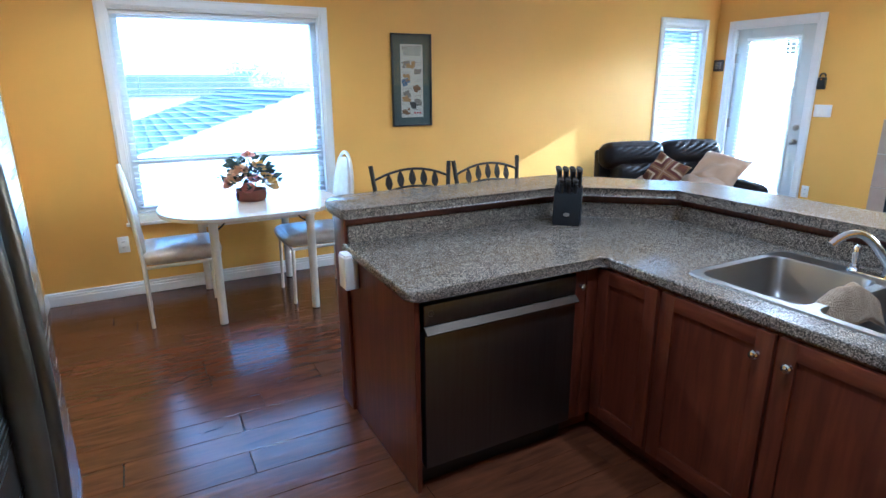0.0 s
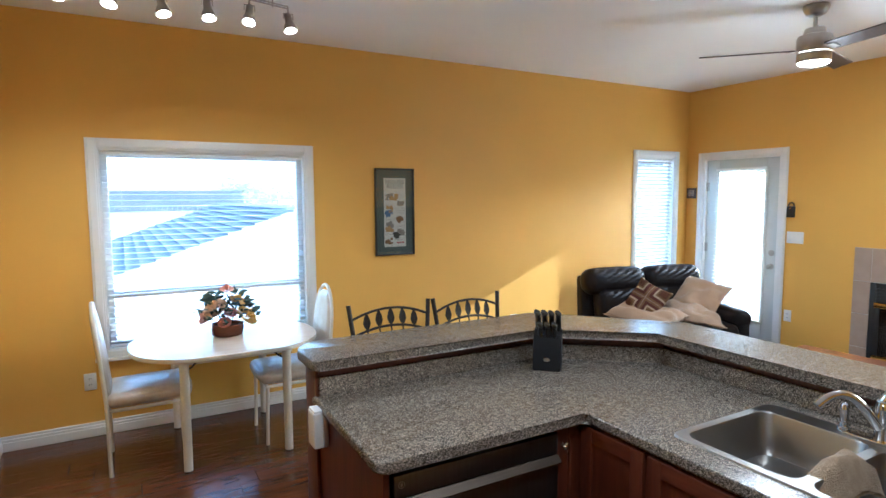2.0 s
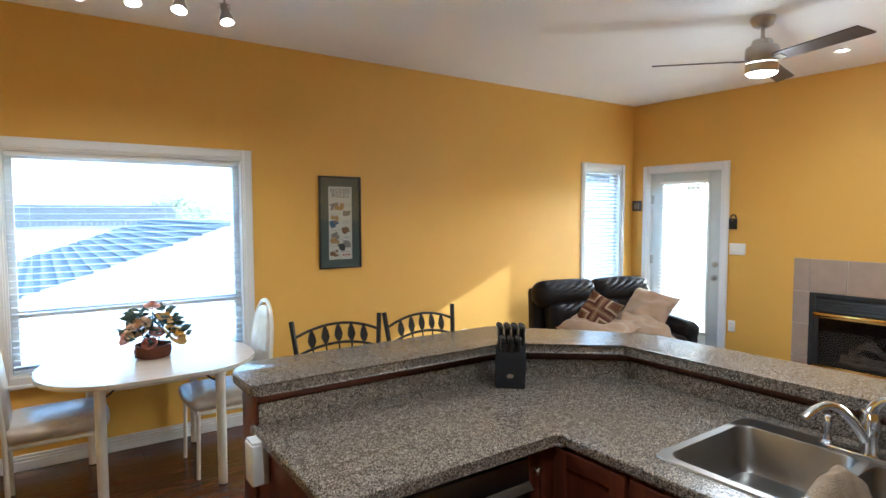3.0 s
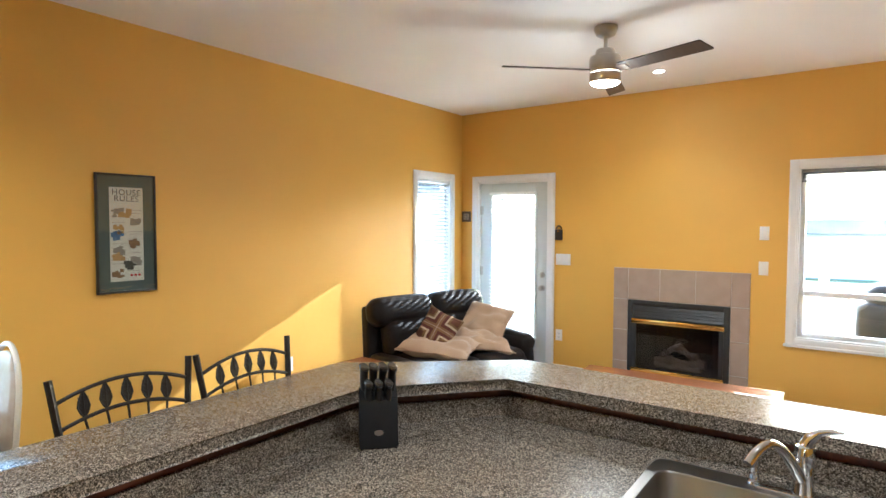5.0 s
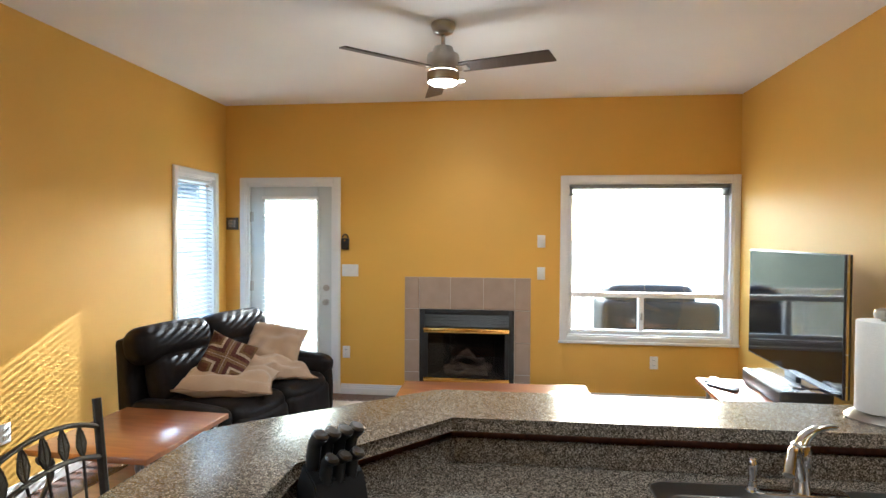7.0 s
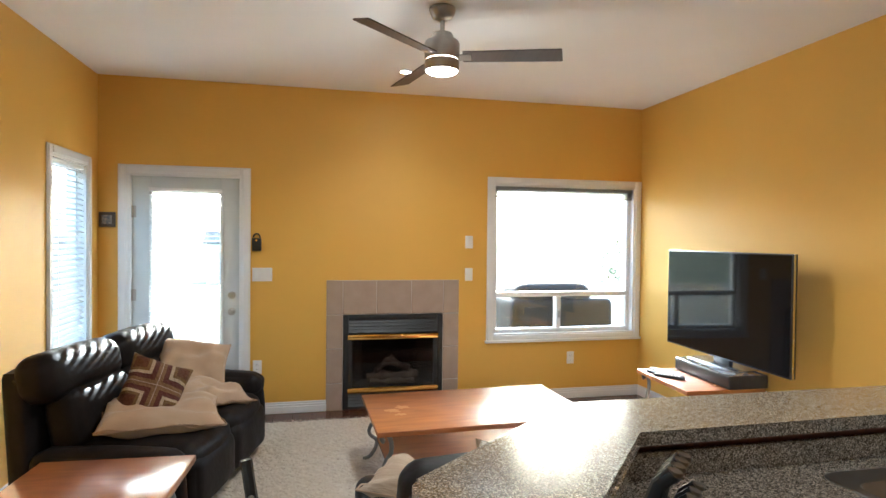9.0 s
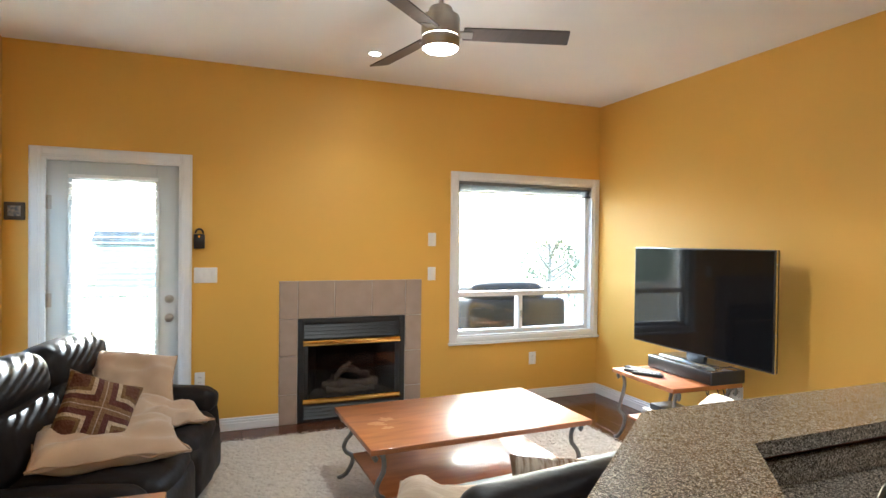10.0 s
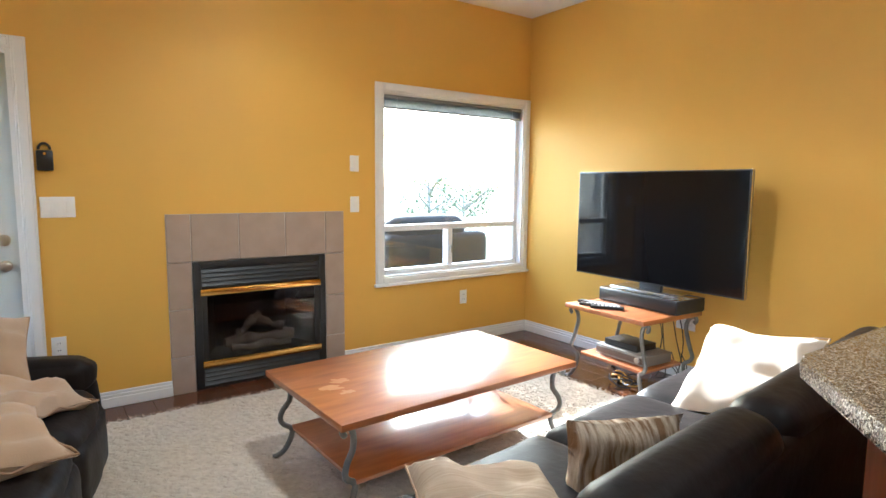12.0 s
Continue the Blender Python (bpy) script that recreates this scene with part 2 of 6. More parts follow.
def tube(bm, pts, r, seg=10, cap=True, flat=1.0):
    """A round bar along a line of points; r may be one radius or one for each point."""
    pts = [Vector(p) for p in pts]
    rs = r if isinstance(r, (list, tuple)) else [r] * len(pts)
    rings, side = [], None
    for i, p in enumerate(pts):
        d = (pts[min(i + 1, len(pts) - 1)] - pts[max(i - 1, 0)]).normalized()
        if side is None:
            side = d.orthogonal().normalized()
        side = (side - d * side.dot(d)).normalized()
        up = d.cross(side)
        rings.append([bm.verts.new(p + (side * math.cos(a) + up * math.sin(a) * flat) * rs[i]) for a in (2 * math.pi * k / seg for k in range(seg))])
    for a, b in zip(rings, rings[1:]):
        for k in range(seg):
            bm.faces.new((a[k], a[(k + 1) % seg], b[(k + 1) % seg], b[k]))
    if cap:
        bm.faces.new(rings[0][::-1])
        bm.faces.new(rings[-1])
    return bm


def lathe(bm, profile, seg=24, at=(0, 0, 0), cap=True):
    """A turned shape from (radius, height) rows, about the upright axis at `at`."""
    rings = []
    for r, z in profile:
        rings.append([bm.verts.new((at[0] + max(r, 1e-4) * math.cos(2 * math.pi * k / seg), at[1] + max(r, 1e-4) * math.sin(2 * math.pi * k / seg), at[2] + z)) for k in range(seg)])
    for a, b in zip(rings, rings[1:]):
        for k in range(seg):
            bm.faces.new((a[k], a[(k + 1) % seg], b[(k + 1) % seg], b[k]))
    if cap:
        bm.faces.new(rings[0][::-1])
        bm.faces.new(rings[-1])
    return bm


def soft(bm, size, r, m=None, n=10, puff=0.0, wrinkle=0.0, seed=0.0, freq=6.0):
    """A padded block: rounded edges of radius r, faces swollen by puff, creased by noise."""
    hx, hy, hz = (s / 2 for s in size)
    m = m or Matrix.Identity(4)
    got = {}

    def vert(u, v, w):
        key = (round(u, 4), round(v, 4), round(w, 4))
        if key not in got:
            p = Vector((u * hx, v * hy, w * hz))
            core = Vector((max(-hx + r, min(hx - r, p.x)), max(-hy + r, min(hy - r, p.y)), max(-hz + r, min(hz - r, p.z))))
            d = p - core
            q = core + d.normalized() * r if d.length > 1e-6 else p
            if puff:
                if abs(w) == 1:
                    q.z += w * puff * (1 - u * u) * (1 - v * v)
                if abs(v) == 1:
                    q.y += v * puff * (1 - u * u) * (1 - w * w)
                if abs(u) == 1:
                    q.x += u * puff * (1 - v * v) * (1 - w * w)
            if wrinkle:
                k = noise.noise(q * freq + Vector((seed, seed * 2, seed * 3))) + 0.5 * noise.noise(q * freq * 2.7 + Vector((seed * 3, seed, 0)))
                q += q.normalized() * wrinkle * k
            got[key] = bm.verts.new(m @ q)
        return got[key]

    t = [math.tanh(1.2 * (2 * i / n - 1)) / math.tanh(1.2) for i in range(n + 1)]
    t[0], t[-1] = -1.0, 1.0
    for s in (-1.0, 1.0):
        for i in range(n):
            for j in range(n):
                a, b, c, d = t[i], t[i + 1], t[j], t[j + 1]
                bm.faces.new((vert(s, a, c), vert(s, b, c), vert(s, b, d), vert(s, a, d)))
                bm.faces.new((vert(a, s, c), vert(b, s, c), vert(b, s, d), vert(a, s, d)))
                bm.faces.new((vert(a, c, s), vert(b, c, s), vert(b, d, s), vert(a, d, s)))
    return bm


def pillow(bm, w, h, t, m, seed=0.0, n=16, crease=0.012):
    """A stuffed square cushion with pinched corners and folds."""
    for s in (-1, 1):
        grid = []
        for i in range(n + 1):
            row = []
            for j in range(n + 1):
                u, v = 2 * i / n - 1, 2 * j / n - 1
                fat = max(0.0, (1 - u ** 4) * (1 - v ** 4)) ** 0.55
                pinch = 1 - 0.10 * (1 - abs(u) ** 2) * (abs(v) ** 3) - 0.10 * (1 - abs(v) ** 2) * (abs(u) ** 3)
                p = Vector((u * w / 2 * pinch, v * h / 2 * pinch, s * t / 2 * fat))
                k = noise.noise(Vector((u * 1.7 + seed, v * 1.7 - seed, s * 0.7 + seed))) + 0.3 * noise.noise(Vector((u * 3 - seed, v * 3 + seed, s)))
                p.z += k * crease * 2.2 * (0.3 + fat)
                p += Vector((k, -k, 0)) * crease * 0.3
                if abs(u) == 1 or abs(v) == 1:
                    p.z = noise.noise(Vector((u * 1.3 + seed, v * 1.3, 0))) * crease * 1.5
                row.append(bm.verts.new(m @ p))
            grid.append(row)
        for i in range(n):
            for j in range(n):
                bm.faces.new((grid[i][j], grid[i + 1][j], grid[i + 1][j + 1], grid[i][j + 1]))
    bmesh.ops.remove_doubles(bm, verts=bm.verts, dist=1e-5)
    return bm


def rounded(poly, r, seg=6):
    """The outline with its corners rounded by r (one radius or one for each corner)."""
    out, k = [], len(poly)
    for i in range(k):
        p, a, b = Vector(poly[i]), Vector(poly[i - 1]), Vector(poly[(i + 1) % k])
        rr = r[i] if isinstance(r, (list, tuple)) else r
        if rr <= 0:
            out.append(tuple(p))
            continue
        p0, p1 = p + (a - p).normalized() * rr, p + (b - p).normalized() * rr
        for s in range(seg + 1):
            t = s / seg
            out.append(tuple((1 - t) ** 2 * p0 + 2 * t * (1 - t) * p + t * t * p1))
    return out

# ---- setting ----
E_X, N_Y, S_Y, W_X, TOP = 6.2, 5.05, 0.035, -0.61, 2.912
KW_X, KS_Y, RET_X = -0.93, -1.3, 2.95     # kitchen recess, kitchen back wall, return wall
TH = 0.14


def wall(name, axis, at, out, u0, u1, holes=(), z1=TOP, label=""):
    """An upright wall on the plane axis = at, thick towards `out`, with openings (u0, u1, z0, z1) right through it."""
    bm = bmesh.new()
    us = sorted({u0, u1, *[h[0] for h in holes], *[h[1] for h in holes]})
    zs = sorted({0.0, z1, *[h[2] for h in holes], *[h[3] for h in holes]})
    a, b = sorted((at, at + out * TH))
    for i in range(len(us) - 1):
        run = None
        for j in range(len(zs) - 1):
            um, zm = (us[i] + us[i + 1]) / 2, (zs[j] + zs[j + 1]) / 2
            solid = not any(h[0] < um < h[1] and h[2] < zm < h[3] for h in holes)
            if solid:
                run = (run[0], zs[j + 1]) if run else (zs[j], zs[j + 1])
            if run and (not solid or j == len(zs) - 2):
                if axis == "x":
                    box(bm, a, b, us[i], us[i + 1], *run)
                else:
                    box(bm, us[i], us[i + 1], a, b, *run)
                run = None
    bmesh.ops.remove_doubles(bm, verts=bm.verts, dist=1e-5)
    ob = link(name, bm, YELLOW)
    return tagged(ob, label or "warm yellow painted plaster wall", "wall", kind="structure")


WIN_N = (0.045, 1.495, 0.60, 2.03)
WIN_NE = (5.335, 5.965, 0.62, 2.13)
WIN_E = (0.105, 1.60, 0.645, 2.105)
DOOR_E = (3.905, 4.825, 0.0, 2.105)
wall_north = wall("wall_north", "y", N_Y, 1, W_X - TH, E_X + TH, [WIN_N, WIN_NE])
wall_east = wall("wall_east", "x", E_X, 1, S_Y - TH, N_Y, [WIN_E, DOOR_E, (2.14, 2.99, 0.18, 0.67)])
wall_south = wall("wall_south", "y", S_Y, -1, RET_X + 0.001, E_X)
wall_west = wall("wall_west", "x", W_X, -1, 1.90, N_Y)
wall_jog = wall("wall_jog", "y", 1.90, 1, KW_X, W_X - TH)
wall_west_kitchen = wall("wall_west_kitchen", "x", KW_X, -1, KS_Y - TH, 1.90 + TH)
wall_south_kitchen = wall("wall_south_kitchen", "y", KS_Y, -1, KW_X, RET_X + TH)
wall_return = wall("wall_return", "x", RET_X, 1, KS_Y, S_Y - TH)

tagged(link("ceiling", cube(KW_X - TH, E_X + TH, KS_Y - TH, N_Y + TH, TOP, TOP + 0.15), CEILING), "matte white painted ceiling", "ceiling", kind="structure")
floor = tagged(link("floor", cube(KW_X - TH, E_X + TH, KS_Y - TH, N_Y + TH, -0.12, -0.012), SUBFLOOR), "dark hand-scraped laminate plank floor", "floor", kind="structure")


def baseboard(name, axis, at, inward, u0, u1):
    """A stepped white skirting board 0.1 m high."""
    bm = bmesh.new()
    for d, z0, z1 in ((0.018, 0.0, 0.062), (0.014, 0.062, 0.082), (0.009, 0.082, 0.102)):
        a, b = sorted((at, at + inward * d))
        if axis == "x":
            box(bm, a, b, u0, u1, z0, z1, 0.003, 1)
        else:
            box(bm, u0, u1, a, b, z0, z1, 0.003, 1)
    return tagged(link(name, bm, WHITE), "white moulded wooden baseboard", "baseboard", kind="structure")


baseboard("baseboard_north", "y", N_Y, -1, W_X, E_X)
baseboard("baseboard_east_1", "x", E_X, -1, S_Y, 1.945)
baseboard("baseboard_east_2", "x", E_X, -1, 3.175, 3.832)
baseboard("baseboard_south", "y", S_Y, 1, RET_X, E_X)
baseboard("baseboard_west", "x", W_X, 1, 1.9, N_Y)


def casing(name, axis, at, inward, u0, u1, z0, z1, parent, w=0.07, bottom=True):
    """Flat moulded white boards round an opening; each board a part of its own."""
    def board(a0, a1, b0, b1, nm="casing_board"):
        bm = bmesh.new()
        for d, inset in ((0.012, 0.0), (0.019, 0.012)):
            p, q = sorted((at, at + inward * d))
            if axis == "x":
                box(bm, p, q, a0 + inset, a1 - inset, b0 + inset, b1 - inset, 0.003, 1)
            else:
                box(bm, a0 + inset, a1 - inset, p, q, b0 + inset, b1 - inset, 0.003, 1)
        return part(nm, bm, WHITE, parent)
    board(u0 - w, u0, z0 - (w if bottom else 0), z1 + w)
    board(u1, u1 + w, z0 - (w if bottom else 0), z1 + w)
    board(u0, u1, z1, z1 + w)
    if bottom:
        p, q = sorted((at, at + inward * 0.035))
        a0, a1 = u0 - w - 0.012, u1 + w + 0.012
        bm = cube(p, q, a0, a1, z0 - w, z0 - w + 0.024, 0.004) if axis == "x" else cube(a0, a1, p, q, z0 - w, z0 - w + 0.024, 0.004)
        part("window_sill", bm, WHITE, parent)
        p, q = sorted((at, at + inward * 0.015))
        bm = cube(p, q, u0, u1, z0 - w + 0.024, z0, 0.003) if axis == "x" else cube(u0, u1, p, q, z0 - w + 0.024, z0, 0.003)
        part("casing_board", bm, WHITE, parent)


def window(name, axis, at, out, hole, rails=(), posts=(), label="", pad=0.045, corner_gap=0.07):
    """A white vinyl window set in its opening: lining, frame, rails (z) across, posts (u, z0, z1) upright, a pane for each field."""
    u0, u1, z0, z1 = hole
    win = thing(name, label=label, category="window", kind="structure")

    def bar(nm, a0, a1, b0, b1, d0, d1, mat, bevel=0.004):
        p, q = sorted((at + out * d0, at + out * d1))
        return part(nm, cube(p, q, a0, a1, b0, b1, bevel) if axis == "x" else cube(a0, a1, p, q, b0, b1, bevel), mat, win)

    e = 0.012
    for a in ((u0, u0 + e, z0, z1), (u1 - e, u1, z0, z1), (u0 + e, u1 - e, z1 - e, z1), (u0 + e, u1 - e, z0, z0 + e)):
        bar("jamb_lining", *a, -0.002, 0.135, WHITE, 0.0)
    i0, i1, k0, k1 = u0 + e, u1 - e, z0 + e, z1 - e
    for a in ((i0, i0 + pad, k0, k1), (i1 - pad, i1, k0, k1), (i0 + pad, i1 - pad, k1 - pad, k1), (i0 + pad, i1 - pad, k0, k0 + pad)):
        bar("window_frame", *a, 0.06, 0.13, VINYL)
    g0, g1, h0, h1 = i0 + pad, i1 - pad, k0 + pad, k1 - pad
    cuts = [h0]
    for z in rails:
        bar("window_rail", g0, g1, z - 0.024, z + 0.024, 0.055, 0.13, VINYL)
        cuts += [z - 0.024, z + 0.024]
    cuts.append(h1)
    for n in range(0, len(cuts), 2):
        b0, b1 = cuts[n], cuts[n + 1]
        cols = [g0]
        for u, p0, p1 in posts:
            if p0 <= b0 + 0.05 and p1 >= b1 - 0.05:
                bar("window_post", u - 0.024, u + 0.024, b0, b1, 0.05, 0.13, VINYL)
                cols += [u - 0.024, u + 0.024]
        cols.append(g1)
        for c in range(0, len(cols), 2):
            pane = bar("pane", cols[c], cols[c + 1], b0, b1, 0.094, 0.098, GLASS, 0.0)
            pane.visible_shadow = False
    return win


window_1 = window("window_1", "y", N_Y, 1, WIN_N, rails=(0.985,), label="large white vinyl window over the dining table")
casing("casing", "y", N_Y, -1, *WIN_N, window_1)
window_2 = window("window_2", "y", N_Y, 1, WIN_NE, label="narrow white vinyl window in the room corner", pad=0.03)
casing("casing", "y", N_Y, -1, *WIN_NE, window_2)
window_3 = window("window_3", "x", E_X, 1, WIN_E, rails=(1.035,), posts=((0.90, 0.6, 1.1),), label="white vinyl window with a sliding lower sash", pad=0.04)
casing("casing", "x", E_X, -1, *WIN_E, window_3)
# latch of the sliding sash
part("sash_latch", cube(E_X + 0.03, E_X + 0.05, 0.89, 0.91, 0.80, 0.87, 0.004), NICKEL, window_3)

# patio door with a tall pane
door_1 = thing("door_1", label="closed pale grey patio door with a tall blind-covered pane", category="door", kind="structure")
DX0, DX1 = E_X + 0.035, E_X + 0.08
y0, y1, gy0, gy1, gz0, gz1 = 3.93, 4.80, 4.085, 4.645, 0.29, 1.955
for a in ((y0, gy0, 0.02, 2.085), (gy1, y1, 0.02, 2.085)):
    part("door_stile", cube(DX0, DX1, a[0], a[1], a[2], a[3], 0.002), DOOR_PAINT, door_1)
for a in ((0.02, gz0), (gz1, 2.085)):
    part("door_rail", cube(DX0, DX1, gy0, gy1, a[0], a[1], 0.002), DOOR_PAINT, door_1)
for a in ((gy0 - 0.02, gy0 + 0.012, gz0 - 0.02, gz1 + 0.02), (gy1 - 0.012, gy1 + 0.02, gz0 - 0.02, gz1 + 0.02), (gy0 + 0.012, gy1 - 0.012, gz1 - 0.012, gz1 + 0.02), (gy0 + 0.012, gy1 - 0.012, gz0 - 0.02, gz0 + 0.012)):
    part("glazing_bead", cube(DX0 - 0.012, DX0 + 0.004, *a, 0.004), DOOR_PAINT, door_1)
for x in (DX0 + 0.006, DX1 - 0.008):
    pane = part("pane", cube(x, x + 0.003, gy0 + 0.001, gy1 - 0.001, gz0 + 0.001, gz1 - 0.001), GLASS, door_1)
    pane.visible_shadow = False
for a in ((3.905, 3.93, 0.0, 2.105), (4.80, 4.825, 0.0, 2.105), (3.93, 4.80, 2.085, 2.105)):
    part("door_jamb", cube(E_X - 0.002, E_X + 0.135, *a), WHITE, door_1)
part("threshold", cube(E_X, E_X + 0.135, 3.93, 4.80, -0.01, 0.018, 0.004), NICKEL, door_1)
for z in (0.45, 1.07, 1.78):
    part("hinge", tube(cube(DX0 - 0.004, DX0 + 0.001, 4.765, 4.80, z - 0.05, z + 0.05), [(DX0 - 0.006, 4.802, z - 0.05), (DX0 - 0.006, 4.802, z + 0.05)], 0.007, 8), NICKEL, door_1)
for z, r, d in ((0.915, 0.027, 0.055), (1.06, 0.022, 0.02)):
    bm = lathe(bmesh.new(), [(0.033, 0), (0.033, 0.006), (0.012, 0.008), (0.012, d * 0.5), (r, d * 0.6), (r, d * 0.9), (r * 0.6, d)], 20)
    bm.transform(pose(DX0, 3.995, z, 0, -90, 0))
    part("door_knob" if r > 0.025 else "deadbolt", bm, NICKEL, door_1)
casing("casing", "x", E_X, -1, 3.905, 4.825, 0.0, 2.105, door_1, bottom=False)


def blind(name, label, axis, at, u0, u1, z0, z1, pitch=0.024, tilt=20.0, width=0.024, slat_count=None, cords=2, mat=None):
    """A venetian blind: head rail, bottom rail, ladder cords, and slats as pieces of their own."""
    b = thing(name, label=label, category="blind")
    mat = mat or SLAT

    def place(bm):
        if axis == "x":
            bm.transform(Matrix(((0, 1, 0, at), (1, 0, 0, 0), (0, 0, 1, 0), (0, 0, 0, 1))))
        else:
            bm.transform(Matrix.Translation((0, at, 0)))
        return bm
    part("head_rail", place(cube(u0, u1, -0.014, 0.014, z1 - 0.028, z1, 0.003)), mat, b)
    part("bottom_rail", place(cube(u0, u1, -0.011, 0.011, z0, z0 + 0.014, 0.003)), mat, b)
    bm = bmesh.new()
    w, c, s = width / 2, math.cos(radians(tilt)), math.sin(radians(tilt))
    row = [(-w, 0.0), (-w * 0.5, 0.0016), (0, 0.0022), (w * 0.5, 0.0016), (w, 0.0)]
    line = [[bm.verts.new((u, d * c - h * s, d * s + h * c)) for d, h in row] for u in (u0 + 0.004, u1 - 0.004)]
    for k in range(4):
        bm.faces.new((line[0][k], line[0][k + 1], line[1][k + 1], line[1][k]))
    if axis == "x":
        bm.transform(Matrix(((0, 1, 0, 0), (1, 0, 0, 0), (0, 0, 1, 0), (0, 0, 0, 1))))
    me = bpy.data.meshes.new("slat")
    bm.to_mesh(me)
    bm.free()
    me.materials.append(mat)
    z, n = z0 + 0.014 + pitch * 0.6, 0
    while z < z1 - 0.03 and (slat_count is None or n < slat_count):
        share("slat", me, b, (at, 0, z) if axis == "x" else (0, at, z))
        z, n = z + pitch, n + 1
    for k in range(cords):
        u = u0 + (u1 - u0) * (k + 0.5) / cords if cords > 2 else (u0 + 0.12 if k == 0 else u1 - 0.12)
        for d in (-w, w):
            part("ladder_cord", place(tube(bmesh.new(), [(u, d, z0 + 0.012), (u, d, z1 - 0.02)], 0.0009, 4)), SLAT, b)
    return b


blind("window_blind", "white venetian blind let down over the big window", "y", N_Y + 0.028, WIN_N[0] + 0.016, WIN_N[1] - 0.016, WIN_N[2] + 0.02, WIN_N[3] - 0.014, pitch=0.042, tilt=3, width=0.044)
blind("window_blind", "white venetian blind let down over the narrow window", "y", N_Y + 0.028, WIN_NE[0] + 0.016, WIN_NE[1] - 0.016, WIN_NE[2] + 0.02, WIN_NE[3] - 0.014, pitch=0.042, tilt=30, width=0.047)
blind("raised_blind", "slatted blind drawn up at the window top, coloured grey for backlit shade", "x", E_X + 0.03, WIN_E[0] + 0.016, WIN_E[1] - 0.016, 1.985, WIN_E[3] - 0.014, pitch=0.0036, tilt=2, width=0.04, mat=BACKLIT_SLAT)
blind("door_blind", "white slatted blind hung over the door's pane", "x", DX0 - 0.032, gy0 - 0.012, gy1 + 0.012, gz0 + 0.0, gz1 + 0.03, pitch=0.043, tilt=-5, width=0.055)

# ---- counter run ----
BAR_TOP, CTR_TOP = 1.0, 0.84
KNEE = [(0.875, 2.755), (2.055, 2.755), (2.545, 2.335), (2.545, S_Y + 0.02)]
KNEE_OUT = [(2.66, S_Y + 0.02), (2.66, 2.385), (2.10, 2.875), (0.875, 2.875)]
knee_wall = thing("knee_wall", label="cherry-trimmed half wall carrying the breakfast bar", category="half wall", kind="structure")
bm = prism(bmesh.new(), KNEE + KNEE_OUT, 0.0, 0.955)
part("wall_core", bm, CHERRY, knee_wall)
bm = bmesh.new()
prism(bm, [(0.874, 2.743), (2.051, 2.743), (2.533, 2.330), (2.533, S_Y + 0.02), (2.544, S_Y + 0.02), (2.544, 2.334), (2.0545, 2.754), (0.874, 2.754)], 0.918, 0.954)
part("apron_strip", bm, CHERRY_H, knee_wall)
part("end_panel", cube(0.858, 0.874, 2.735, 2.88, 0.0, 0.954, 0.002), CHERRY, knee_wall)

breakfast_bar = thing("breakfast_bar", label="speckled grey-brown laminate breakfast bar top", category="countertop")
part("bar_slab", prism(bmesh.new(), rounded([(0.838, 2.692), (2.045, 2.692), (2.478, 2.322), (2.478, S_Y + 0.004), (2.80, S_Y + 0.004), (2.80, 2.405), (2.255, 3.048), (0.925, 3.048), (0.838, 2.95)], [0.03, 0, 0, 0, 0, 0.015, 0.02, 0.02, 0.02], 4), 0.956, BAR_TOP, 0.012), GRANITE, breakfast_bar)

# worktop with the sink cut out
SX0, SX1, SY0, SY1 = 1.86, 2.335, 0.92, 1.685
worktop = thing("worktop", label="speckled grey-brown laminate worktop in an L shape", category="countertop")
CZ0 = 0.80
bm = bmesh.new()
outline = rounded([(0.842, 2.018), (1.722, 2.018), (1.722, S_Y + 0.01), (2.532, S_Y + 0.01), (2.532, 2.335), (2.056, 2.742), (0.846, 2.742)], [0.03, 0.02, 0, 0, 0, 0, 0], 4)
prism(bm, outline, CZ0, CTR_TOP, 0.012)
ob = part("slab", bm, GRANITE, worktop)
cut = link("sink_cutter", cube(SX0 - 0.002, SX1 + 0.002, SY0 - 0.002, SY1 + 0.002, 0.7, 1.0), GRANITE)
mod = ob.modifiers.new("opening", "BOOLEAN")
mod.operation, mod.object, mod.solver = "DIFFERENCE", cut, "EXACT"
shaped = bpy.data.meshes.new_from_object(ob.evaluated_get(bpy.context.evaluated_depsgraph_get()))
ob.modifiers.clear()
ob.data = shaped
bpy.data.objects.remove(cut)
splash = bmesh.new()
prism(splash, [(0.874, 2.722), (2.043, 2.722), (2.516, 2.318), (2.516, S_Y + 0.02), (2.532, S_Y + 0.02), (2.532, 2.329), (2.050, 2.742), (0.874, 2.742)], CTR_TOP, 0.917, 0.004, 2)
part("backsplash", splash, GRANITE, worktop, "low speckled laminate backsplash")


